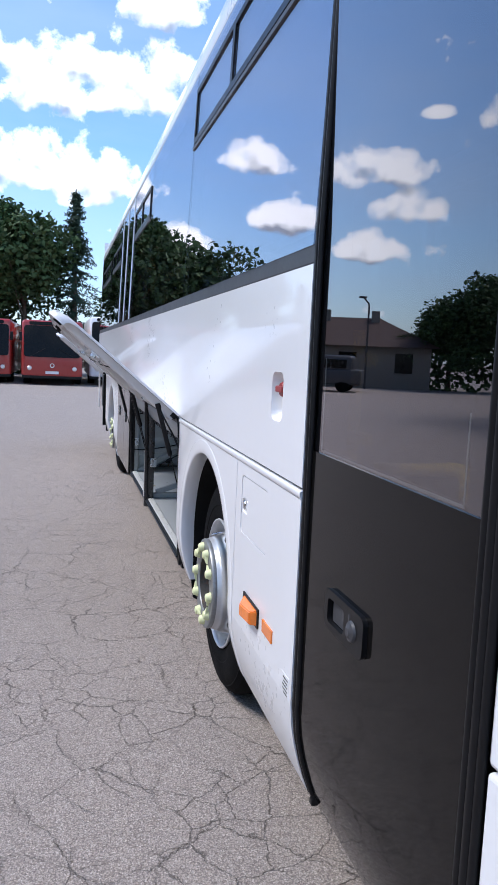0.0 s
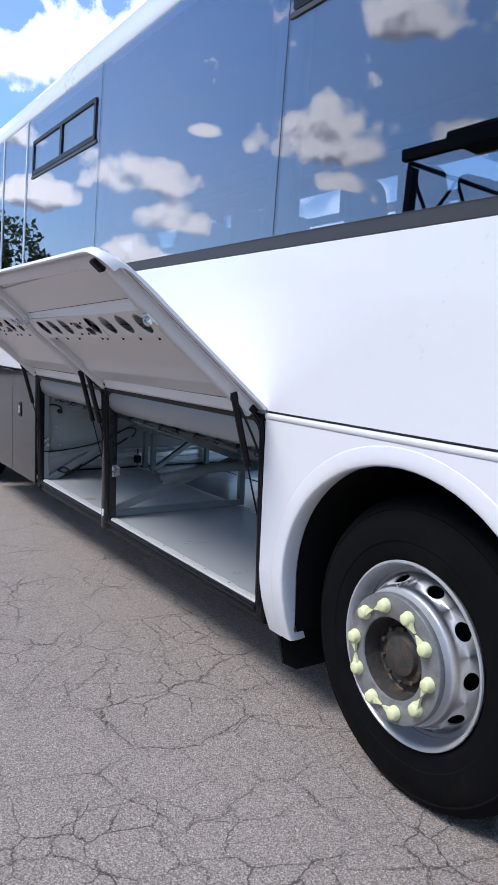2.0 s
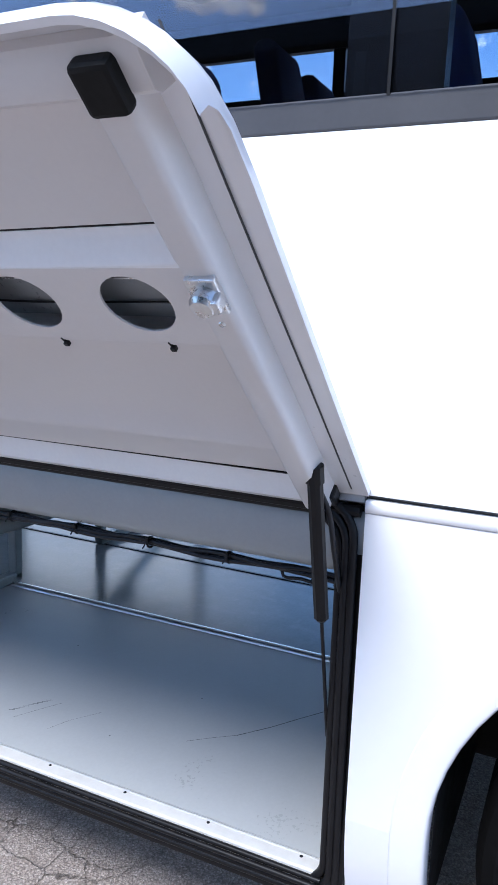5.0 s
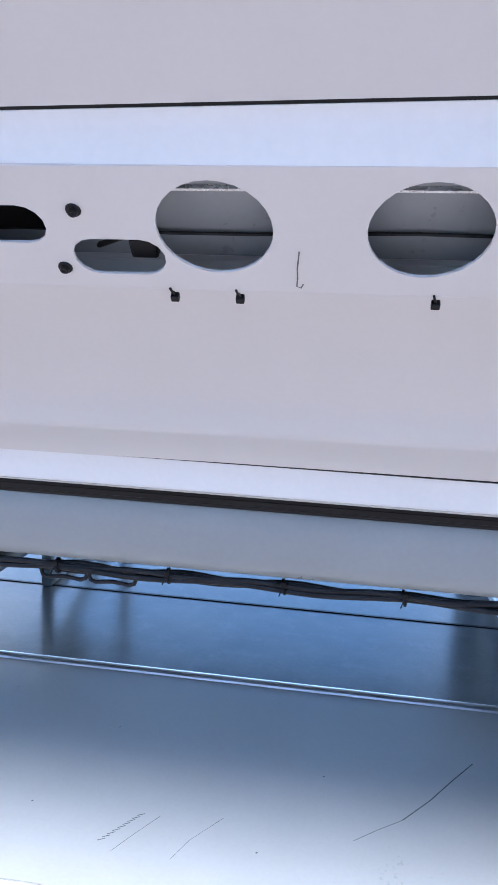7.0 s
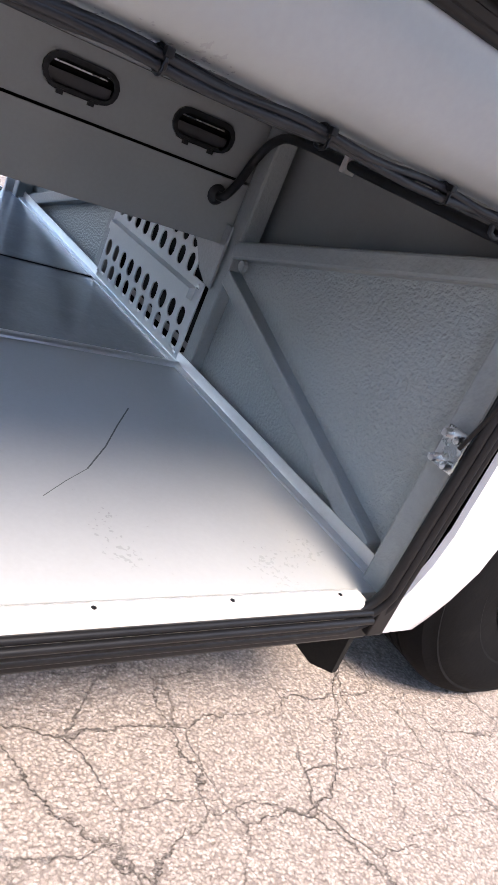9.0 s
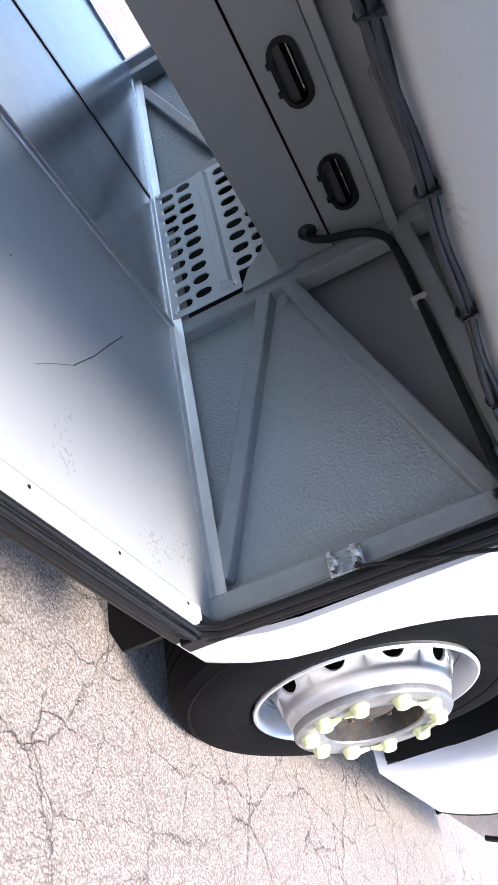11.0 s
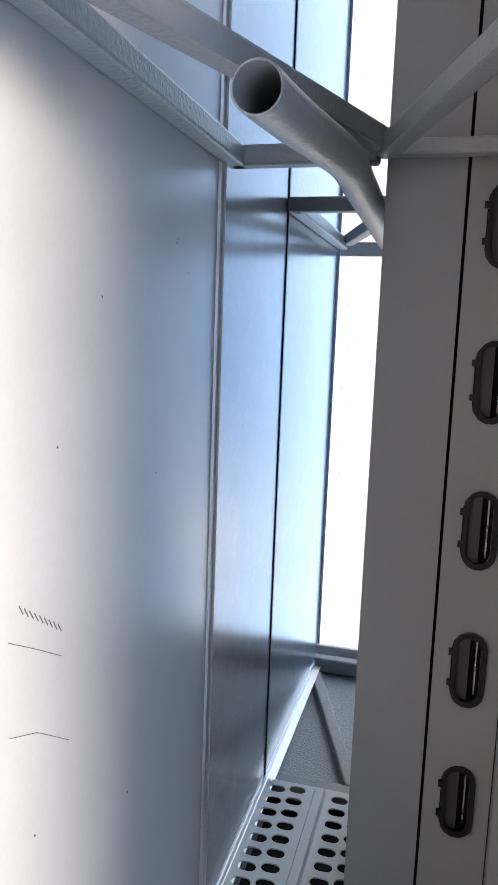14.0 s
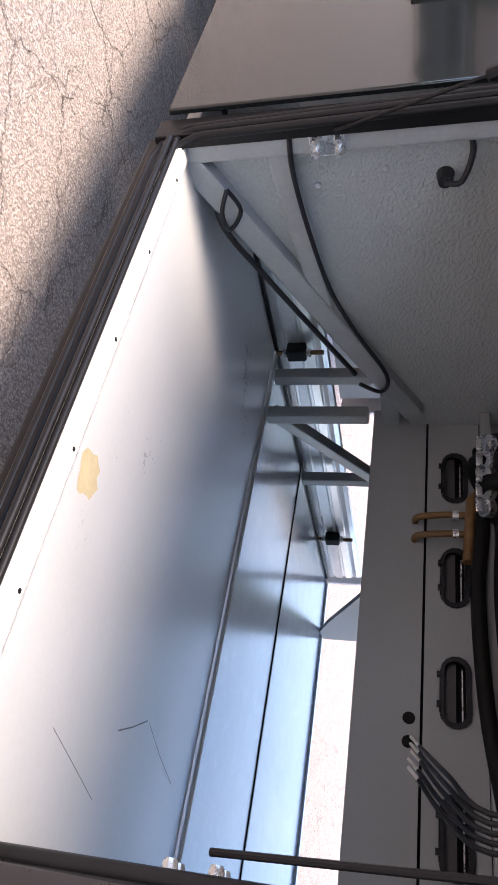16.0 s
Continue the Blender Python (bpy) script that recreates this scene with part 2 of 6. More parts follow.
STAIN = material("ochre_stain", (0.42, 0.36, 0.22), 0.5, vary=0.1, scale=30.0)
SCRATCH = material("scratch_grey", (0.10, 0.105, 0.11), 0.6, vary=0.3, scale=60.0)
LEAF = material("green_leaves", (0.045, 0.085, 0.022), 0.75, vary=0.45, scale=1.5)
NEEDLE = material("dark_needles", (0.022, 0.045, 0.022), 0.8, vary=0.4, scale=2.0)
BARK = material("bark", (0.10, 0.075, 0.055), 0.9, vary=0.3, scale=12.0)
PLASTER = material("pale_plaster", (0.20, 0.185, 0.16), 0.85, vary=0.1)
ROOF_TILE = material("brown_roof_tiles", (0.07, 0.042, 0.033), 0.8, vary=0.2, scale=8.0)
GREY_PLASTIC = material("grey_steps", (0.07, 0.07, 0.075), 0.6)
DARK_STEEL = material("dark_painted_steel", (0.02, 0.021, 0.023), 0.7, vary=0.15)
RED = material("red_bus_paint", (0.33, 0.03, 0.025), 0.3, vary=0.08, scale=2.0, coat=0.5)


def asphalt():
    m = bpy.data.materials.new("worn_asphalt")
    m.use_nodes = True
    nt = m.node_tree
    b = nt.nodes["Principled BSDF"]
    co = nt.nodes.new("ShaderNodeTexCoord")

    def noise_at(scale, detail, rough=0.6):
        n = node(nt, "ShaderNodeTexNoise", Scale=scale, Detail=detail, Roughness=rough)
        wire(nt, co, "Object", n, "Vector")
        return n

    def bent(scale, detail, reach):
        add = nt.nodes.new("ShaderNodeVectorMath")
        add.operation = "MULTIPLY_ADD"
        wire(nt, noise_at(scale, detail, 0.65), "Color", add, 0)
        add.inputs[1].default_value = (reach, reach, 0.0)
        wire(nt, co, "Object", add, 2)
        return add

    def cracks(lie, scale, width, shift):
        """Joints between the cells of a broken crust, width in metres."""
        mp = nt.nodes.new("ShaderNodeMapping")
        mp.inputs[1].default_value = shift
        wire(nt, lie, 0, mp, 0)
        v = node(nt, "ShaderNodeTexVoronoi", Scale=scale, Randomness=1.0)
        v.voronoi_dimensions, v.feature = "2D", "DISTANCE_TO_EDGE"
        wire(nt, mp, 0, v, "Vector")
        return ramp(nt, v.outputs["Distance"], [(0.0, (1, 1, 1)), (0.35 * width * scale, (0.75, 0.75, 0.75)), (width * scale, (0, 0, 0))])

    wide, tight = bent(2.4, 8.0, 0.30), bent(6.0, 8.0, 0.13)
    where = ramp(nt, noise_at(0.8, 3.0).outputs[0], [(0.36, (0.12, 0.12, 0.12)), (0.52, (1, 1, 1))])
    faint = ramp(nt, noise_at(3.1, 5.0, 0.65).outputs[0], [(0.36, (0.10, 0.10, 0.10)), (0.56, (1, 1, 1))])
    c1 = maths(nt, "MULTIPLY", cracks(wide, 2.5, 0.0027, (0.3, 0.2, 0)), 0.56)
    c2 = maths(nt, "MULTIPLY", maths(nt, "MULTIPLY", cracks(tight, 5.2, 0.0034, (5.3, 1.2, 0)), where), 0.52)
    crack = maths(nt, "MULTIPLY", maths(nt, "MAXIMUM", c1, c2), faint)
    rim = maths(nt, "MULTIPLY", cracks(wide, 2.5, 0.016, (0.3, 0.2, 0)), maths(nt, "MULTIPLY", faint, 0.14))
    grit = node(nt, "ShaderNodeTexVoronoi", Scale=150.0)
    wire(nt, co, "Object", grit, "Vector")
    grain, mid, patch = noise_at(130.0, 4.0, 0.75), noise_at(62.0, 6.0, 0.74), noise_at(0.5, 6.0, 0.65)
    stone = ramp(nt, grit.outputs["Color"], [(0.10, (0.36, 0.300, 0.263)), (0.5, (0.53, 0.455, 0.406)), (0.9, (0.74, 0.655, 0.59))])
    base = mixed(nt, ramp(nt, grain.outputs[0], [(0.42, (0, 0, 0)), (0.60, (0.85, 0.85, 0.85))]), stone, (0.31, 0.268, 0.240))
    base = mixed(nt, ramp(nt, patch.outputs[0], [(0.35, (0, 0, 0)), (0.7, (0.35, 0.35, 0.35))]), base, (0.49, 0.430, 0.388))
    base = mixed(nt, ramp(nt, mid.outputs[0], [(0.40, (0, 0, 0)), (0.60, (0.8, 0.8, 0.8))]), base, (0.34, 0.289, 0.256))
    light = ramp(nt, noise_at(110.0, 3.0).outputs[0], [(0.60, (0, 0, 0)), (0.70, (0.5, 0.5, 0.5))])
    base = mixed(nt, light, base, (0.74, 0.68, 0.62))
    pit = ramp(nt, grit.outputs["Distance"], [(0.40, (0, 0, 0)), (0.72, (0.6, 0.6, 0.6))])
    base = mixed(nt, pit, base, (0.15, 0.126, 0.112))
    base = mixed(nt, rim, base, (0.13, 0.115, 0.10))
    base = mixed(nt, crack, base, (0.018, 0.016, 0.015))
    nt.links.new(base, b.inputs["Base Color"])
    b.inputs["Roughness"].default_value = 0.9
    b.inputs["Specular IOR Level"].default_value = 0.25
    h = maths(nt, "ADD", maths(nt, "ADD", grain.outputs[0], mid.outputs[0]), maths(nt, "MULTIPLY", grit.outputs["Distance"], 0.6))
    h = maths(nt, "SUBTRACT", h, maths(nt, "MULTIPLY", crack, 2.0))
    k = node(nt, "ShaderNodeBump", Strength=1.0, Distance=0.006)
    nt.links.new(h, k.inputs["Height"])
    wire(nt, k, 0, b, "Normal")
    return m


ASPHALT = asphalt()


# ---- mesh helpers ----
def finish(name, bm, mat, smooth=20):
    bmesh.ops.recalc_face_normals(bm, faces=bm.faces)
    me = bpy.data.meshes.new(name)
    bm.to_mesh(me)
    bm.free()
    for mm in mat if isinstance(mat, (list, tuple)) else (mat,):
        me.materials.append(mm)
    if smooth:
        for p in me.polygons:
            p.use_smooth = True
        me.set_sharp_from_angle(angle=radians(smooth))
    return me


def part(name, bm, mat, parent=None, label="", smooth=20):
    ob = new(name, finish(name, bm, mat, smooth))
    ob.parent = parent
    if label:
        ob["label"] = label
    return ob


def thing(name, label, category, group="", at=(0, 0, 0)):
    ob = new(name)
    ob.location = at
    return tagged(ob, label, category, group)


def box(bm, lo, hi, bevel=0.0, m=None, seg=2):
    lo, hi = Vector(lo), Vector(hi)
    mm = Matrix.Translation((lo + hi) / 2) @ Matrix.Diagonal((*(hi - lo), 1))
    r = bmesh.ops.create_cube(bm, size=1, matrix=mm)
    vs = r["verts"]
    if bevel:
        es = list({e for v in vs for e in v.link_edges})
        out = bmesh.ops.bevel(bm, geom=es, offset=bevel, segments=seg, profile=0.5, affect="EDGES", clamp_overlap=True)
        vs = list({v for f in out["faces"] for v in f.verts} | {v for v in vs if v.is_valid})
    if m:
        bmesh.ops.transform(bm, matrix=m, verts=vs)
    return vs


def frame_of(d):
    d = d.normalized()
    ref = Vector((0, 0, 1)) if abs(d.z) < 0.9 else Vector((1, 0, 0))
    a = d.cross(ref).normalized()
    return a, d.cross(a).normalized()


def bend(pts, n=5):
    """A smooth curve through the points."""
    c = [Vector(p) for p in pts]
    out = []
    for i in range(len(c) - 1):
        p0, p1, p2, p3 = c[max(i - 1, 0)], c[i], c[i + 1], c[min(i + 2, len(c) - 1)]
        for k in range(n):
            t = k / n
            out.append(0.5 * (2 * p1 + (p2 - p0) * t + (2 * p0 - 5 * p1 + 4 * p2 - p3) * t * t + (3 * p1 - p0 - 3 * p2 + p3) * t ** 3))
    return [*out, c[-1]]


def tube(bm, pts, r, seg=10, caps=True, closed=False):
    """A round tube along points."""
    pts = [Vector(p) for p in pts]
    rings = []
    n = len(pts)
    a = None
    for i, p in enumerate(pts):
        d = (pts[(i + 1) % n] - pts[i - 1]) if closed or 0 < i < n - 1 else (pts[1] - pts[0] if i == 0 else pts[-1] - pts[-2])
        d.normalize()
        if a is None:
            a, _ = frame_of(d)
        a = (a - d * a.dot(d)).normalized()
        b = d.cross(a)
        rr = r[i] if isinstance(r, (list, tuple)) else r
        rings.append([bm.verts.new(p + (a * math.cos(2 * math.pi * k / seg) + b * math.sin(2 * math.pi * k / seg)) * rr) for k in range(seg)])
    for i in range(n if closed else n - 1):
        u, v = rings[i], rings[(i + 1) % n]
        for k in range(seg):
            bm.faces.new((u[k], u[(k + 1) % seg], v[(k + 1) % seg], v[k]))
    if caps and not closed:
        bm.faces.new(rings[0])
        bm.faces.new(rings[-1])


def bar(bm, p, q, w, h, bevel=0.004, up=(0, 1, 0)):
    """A square tube from p to q: w across, h along up."""
    p, q = Vector(p), Vector(q)
    d = (q - p).normalized()
    u = Vector(up)
    u = (u - d * u.dot(d)).normalized()
    s = d.cross(u)
    L = (q - p).length
    m = Matrix((s, u, d)).transposed().to_4x4()
    m.translation = (p + q) / 2
    box(bm, (-w / 2, -h / 2, -L / 2), (w / 2, h / 2, L / 2), bevel, m)


def plate(bm, outer, holes=(), thick=0.004, m=None):
    """A sheet from an outline in the plane, with holes, made thick along z and laid by m."""
    loops, edges = [outer, *holes], []
    start = len(bm.verts)
    made = []
    for lp in loops:
        vs = [bm.verts.new((x, y, 0)) for x, y in lp]
        made += vs
        edges += [bm.edges.new((vs[i], vs[(i + 1) % len(vs)])) for i in range(len(vs))]
    if holes:
        r = bmesh.ops.triangle_fill(bm, use_beauty=True, use_dissolve=False, edges=edges, normal=(0, 0, 1))
        fs = [g for g in r["geom"] if isinstance(g, bmesh.types.BMFace)]
    else:
        fs = [bm.faces.new(made)]
    r = bmesh.ops.extrude_face_region(bm, geom=fs)
    top = [g for g in r["geom"] if isinstance(g, bmesh.types.BMVert)]
    bmesh.ops.translate(bm, verts=top, vec=(0, 0, thick))
    if m:
        bmesh.ops.transform(bm, matrix=m, verts=made + top)


def circle(cx, cy, r, n=24, ry=None):
    return [(cx + r * math.cos(2 * math.pi * k / n), cy + (ry or r) * math.sin(2 * math.pi * k / n)) for k in range(n)]


def slot(cx, cy, length, width, n=8, along=0):
    """An oval with round ends; along 0: its length lies along the first axis."""
    r, out = width / 2, []
    for s in (1, -1):
        for k in range(n + 1):
            a = -math.pi / 2 + math.pi * k / n + (0 if s > 0 else math.pi)
            out.append((s * (length / 2 - r) + r * math.cos(a), r * math.sin(a)))
    return [(cx + a, cy + b) if not along else (cx - b, cy + a) for a, b in out]


def rounded(x0, y0, x1, y1, r, n=5):
    out = []
    for cx, cy, a0 in ((x1 - r, y1 - r, 0), (x0 + r, y1 - r, 90), (x0 + r, y0 + r, 180), (x1 - r, y0 + r, 270)):
        out += [(cx + r * math.cos(radians(a0 + 90 * k / n)), cy + r * math.sin(radians(a0 + 90 * k / n))) for k in range(n + 1)]
    return out


def lathe(bm, profile, seg=48, m=None, closed=False):
    """Turns a profile of (radius, height) round the z axis."""
    rings = [[bm.verts.new((r * math.cos(2 * math.pi * k / seg), r * math.sin(2 * math.pi * k / seg), z)) for k in range(seg)] for r, z in profile]
    n = len(rings)
    for i in range(n if closed else n - 1):
        u, v = rings[i], rings[(i + 1) % n]
        for k in range(seg):
            bm.faces.new((u[k], u[(k + 1) % seg], v[(k + 1) % seg], v[k]))
    if m:
        bmesh.ops.transform(bm, matrix=m, verts=[v for r in rings for v in r])


def sweep(bm, profile, y0, y1, m=None, caps=True):
    """A closed outline in (x, z), drawn out along y."""
    a = [bm.verts.new((x, y0, z)) for x, z in profile]
    b = [bm.verts.new((x, y1, z)) for x, z in profile]
    n = len(a)
    for i in range(n):
        bm.faces.new((a[i], a[(i + 1) % n], b[(i + 1) % n], b[i]))
    if caps:
        bm.faces.new(a)
        bm.faces.new(b)
    if m:
        bmesh.ops.transform(bm, matrix=m, verts=a + b)


# sheets in the (y, z) plane: the sheet's thickness runs inwards, from x0 to x0 + thick
def side_m(x0):
    return Matrix(((0, 0, 1, x0), (1, 0, 0, 0), (0, 1, 0, 0), (0, 0, 0, 1)))


B = bmesh.new

# ---- ground ----
bm = B()
bmesh.ops.create_grid(bm, x_segments=1, y_segments=1, size=900)
ground = part("ground", bm, ASPHALT, smooth=0)
tagged(ground, "cracked grey asphalt yard with pale aggregate showing", "ground", kind="structure")

# ---- the coach: sizes ----
WIDTH, SILL, CREASE, BELT0, BELT1, GLASS1 = 2.5, 0.60, 1.222, 1.826, 1.876, 3.03
FRONT, REAR = 0.25, 12.9
BAY1, BAY2 = (4.02, 5.684), (5.690, 6.99)
WHEEL_Y, WHEEL_Z, WHEEL_R = 3.28, 0.508, 0.508
REAR_WHEEL_Y = 9.62
BULK, BULK2, FLOOR_Z, TUNNEL_Z = 3.98, 6.99, 0.43, 0.755

coach = thing("coach", "long white touring coach with dark tinted windows and open luggage flaps", "bus")


def piece(name, mat, build, parent=None, label="", smooth=20):
    """One part of the coach, or of a part of it; build fills its mesh."""
    bm = B()
    build(bm)
    return part(name, bm, mat, parent or coach, label, smooth)


def slab(name, lo, hi, mat, bevel=0.003, parent=None, label=""):
    return piece(name, mat, lambda bm: box(bm, lo, hi, bevel), parent, label)


def tuck(z):
    """How far the side lies in, low down."""
    return 0.062 * max(0.0, (SILL - z) / 0.26) ** 1.7


HEM_Z = (SILL, 0.54, 0.48, 0.42, 0.375, 0.345, 0.338)
HEM = [(tuck(z), z) for z in HEM_Z] + [(tuck(z) + 0.013, z + (0.012 if z < 0.34 else 0.0)) for z in HEM_Z[::-1]]


def hem(bm, y0, y1):
    """The lower edge of a side panel, rolled in under the coach."""
    sweep(bm, HEM, y0, y1)


def arch_panel(name, y0, y1, cy, ra, top, label):
    """A lower side panel with a round wheel opening and its lip."""
    arc = [(cy + ra * math.cos(math.pi * k / 32), SILL + (top - SILL) * math.sin(math.pi * k / 32)) for k in range(33)]
    wide = [(cy + (ra + 0.062) * math.cos(math.pi * k / 32), SILL + (top + 0.060 - SILL) * math.sin(math.pi * k / 32)) for k in range(33)]
    bm = B()
    plate(bm, [(y1, SILL), *wide, (y0, SILL), (y0, CREASE - 0.03), (y1, CREASE - 0.03)], (), 0.012, side_m(0.0))
    hem(bm, cy + ra + 0.066, y1)
    hem(bm, y0, cy - ra - 0.066)
    p = part(name, bm, WHITE, coach, label)
    bm = B()
    low = [(0.0, 0.342), (0.0, 0.38), (0.0, 0.44), (0.0, 0.52)]
    path = [(cy + ra - d, z) for d, z in low] + arc + [(cy - ra + d, z) for d, z in low[::-1]]
    rows, n = [], len(path)
    for k, (y, z) in enumerate(path):
        i, j = max(k - 1, 0), min(k + 1, n - 1)
        ty, tz = path[j][0] - path[i][0], path[j][1] - path[i][1]
        L = math.hypot(ty, tz)
        oy, oz = tz / L, -ty / L
        if (y - cy) * oy + (z - 0.5) * oz < 0:
            oy, oz = -oy, -oz
        sec = [(0.070, 0.004), (0.067, 0.0025), (0.0655, -0.0005), (0.062, -0.0012), (0.028, -0.0012), (0.008, -0.0005), (0.003, 0.002), (0.0, 0.008), (0.0, 0.040), (0.008, 0.075)]
        lie = tuck(z)
        rows.append([bm.verts.new((x + lie, y + oy * d, z + oz * d * (0.1 if z < SILL else 1))) for d, x in sec])
    for u, v in zip(rows, rows[1:]):
        for k in range(len(u) - 1):
            bm.faces.new((u[k], u[k + 1], v[k + 1], v[k]))
    part("arch_lip", bm, WHITE, p, smooth=60)
    bm = B()
    rows = [[bm.verts.new((x, y, z + 0.015)) for x in (0.075, 0.35, 0.72)] for y, z in [(cy + ra, 0.36), *arc, (cy - ra, 0.36)]]
    for u, v in zip(rows, rows[1:]):
        for k in range(2):
            bm.faces.new((u[k], u[k + 1], v[k + 1], v[k]))
    bm.faces.new([r[2] for r in rows])
    part("wheel_well", bm, RUBBER, p, "black wheel well lining")
    return p


def flat_panel(name, y0, y1, z0, z1, mat, label="", x=0.0, thick=0.014, bevel=0.004):
    return slab(name, (x, y0, z0), (x + thick, y1, z1), mat, bevel, None, label)


arch_panel("front_wheel_panel", 2.6205, 4.010, 3.278, 0.582, 1.116, "white lower panel with a round wheel arch")
arch_panel("rear_wheel_panel", 8.48, 10.75, REAR_WHEEL_Y, 0.582, 1.116, "white lower panel with a round wheel arch")

HATCH = rounded(2.192, 0.945, 2.532, 1.148, 0.022)


def front_panel_mesh(bm):
    plate(bm, [(1.868, SILL), (2.6155, SILL), (2.6155, CREASE - 0.03), (1.868, CREASE - 0.03)], [rounded(2.189, 0.942, 2.535, 1.151, 0.024)], 0.012, side_m(0.0))
    hem(bm, 1.868, 2.6155)


front_panel = piece("front_side_panel", WHITE, front_panel_mesh, None, "white lower panel with a service hatch")
hatch = piece("service_hatch", WHITE, lambda bm: plate(bm, HATCH, [slot(2.482, 1.045, 0.085, 0.055, 6)], 0.01, side_m(0.0015)), front_panel, "white flush service hatch with a round lock")
piece("hatch_backing", BLACK, lambda bm: box(bm, (0.013, 2.18, 0.93), (0.016, 2.55, 1.16)), front_panel)
piece("hatch_recess", WHITE, lambda bm: box(bm, (0.008, 2.435, 1.015), (0.0128, 2.53, 1.075), 0.002), front_panel)
piece("hatch_lock", STEEL, lambda bm: lathe(bm, [(0.0, 0.012), (0.014, 0.012), (0.017, 0.008), (0.018, 0.0)], 20, Matrix.Translation((0.012, 2.498, 1.045)) @ Matrix.Rotation(radians(-90), 4, "Y")), front_panel, "round chrome lock")

# raised bead along the lower panels, dark joint above it
for y0, y1 in ((1.868, 2.6155), (2.6205, 4.010), (8.48, 10.75)):
    piece("bead", WHITE, lambda bm: sweep(bm, [(0.0, CREASE - 0.0295), (-0.003, CREASE - 0.027), (-0.005, CREASE - 0.015), (-0.003, CREASE - 0.008), (0.002, CREASE - 0.006), (0.014, CREASE - 0.006), (0.014, CREASE - 0.0295)], y0, y1), None, smooth=60)
flat_panel("panel_joint", 1.868, REAR, CREASE - 0.008, CREASE + 0.006, BELT, x=0.012)
for y in (2.618,):
    flat_panel("panel_gap", y - 0.006, y + 0.006, SILL, CREASE, BLACK, x=0.0135)
    piece("panel_gap", BLACK, lambda bm: sweep(bm, [(a + 0.014, z) for a, z in HEM], y - 0.006, y + 0.006))

# upper panel with the emergency switch recess
RECESS = rounded(2.085, 1.382, 2.205, 1.532, 0.03)
upper_panel = piece("upper_side_panel", WHITE, lambda bm: plate(bm, [(1.868, CREASE + 0.003), (REAR, CREASE + 0.003), (REAR, BELT0), (1.868, BELT0)], [RECESS], 0.014, side_m(0.0)), None, "white glossy upper side panel")


def recess_mesh(bm):
    rings = []
    for s, x in ((1.0, 0.001), (0.97, 0.010), (0.86, 0.03), (0.78, 0.034)):
        rings.append([bm.verts.new((x, 2.145 + (y - 2.145) * s, 1.457 + (z - 1.457) * s)) for y, z in RECESS])
    for u, v in zip(rings, rings[1:]):
        for k in range(len(u)):
            bm.faces.new((u[k], u[(k + 1) % len(u)], v[(k + 1) % len(u)], v[k]))
    bm.faces.new(rings[-1])


recess = piece("switch_recess", WHITE, recess_mesh, None, "white recess with an emergency switch", 60)
RX = Matrix.Translation((0.031, 2.135, 1.480)) @ Matrix.Rotation(radians(-90), 4, "Y")
piece("switch_plate", YELLOW, lambda bm: lathe(bm, [(0.0, 0.006), (0.032, 0.006), (0.035, 0.0)], 24, RX), recess, "yellow round plate")


def knob_mesh(bm):
    lathe(bm, [(0.0, 0.024), (0.020, 0.024), (0.023, 0.018), (0.023, 0.006)], 20, RX)
    box(bm, (-0.010, -0.034, 0.012), (0.010, 0.034, 0.032), 0.004, RX)


piece("switch_knob", RED_KNOB, knob_mesh, recess, "dark red turning knob")
slab("switch_sign", (0.0305, 2.100, 1.405), (0.0335, 2.155, 1.433), GREEN_SIGN, 0.0006, recess, "small green pictogram sign")
for y in (2.114, 2.141):
    slab("sign_mark", (0.0296, y - 0.008, 1.411), (0.0306, y + 0.006, 1.428), ALU, 0.0, recess)


# side marker lamp, reflector, sticker
def lamp_mesh(bm):
    vs = [(0.0, 2.240, 0.69), (0.0, 2.430, 0.69), (0.0, 2.430, 0.742), (0.0, 2.240, 0.742)]
    a = [bm.verts.new(v) for v in vs]
    b = [bm.verts.new(v) for v in ((-0.030, 2.250, 0.694), (-0.042, 2.340, 0.695), (-0.042, 2.340, 0.738), (-0.030, 2.250, 0.738))]
    bm.faces.new(a)
    bm.faces.new(b)
    for i in range(4):
        bm.faces.new((a[i], a[(i + 1) % 4], b[(i + 1) % 4], b[i]))
    bmesh.ops.bevel(bm, geom=bm.edges[:], offset=0.004, segments=2, affect="EDGES")


side_lamp = piece("side_marker_lamp", ORANGE, lamp_mesh, None, "orange side marker lamp")
slab("lamp_base", (-0.006, 2.233, 0.683), (0.002, 2.435, 0.749), BLACK, 0.002, side_lamp)
slab("side_reflector", (-0.005, 2.073, 0.697), (0.002, 2.183, 0.739), ORANGE, 0.002, None, "orange rectangular reflector")
sticker = slab("tyre_pressure_sticker", (-0.0012, 1.890, 0.602), (0.001, 1.963, 0.665), WHITE, 0.0, None, "small white sticker with unreadable black print")
for k in range(5):
    slab("print_bar", (-0.0018, 1.900, 0.608 + 0.011 * k), (-0.0010, 1.938 + 0.006 * (k % 3), 0.612 + 0.011 * k), BELT, 0.0, sticker)

belt = flat_panel("belt_strip", 1.868, REAR, BELT0 + 0.002, BELT1 + 0.004, BELT, "dark grey rubber belt strip", x=0.003)
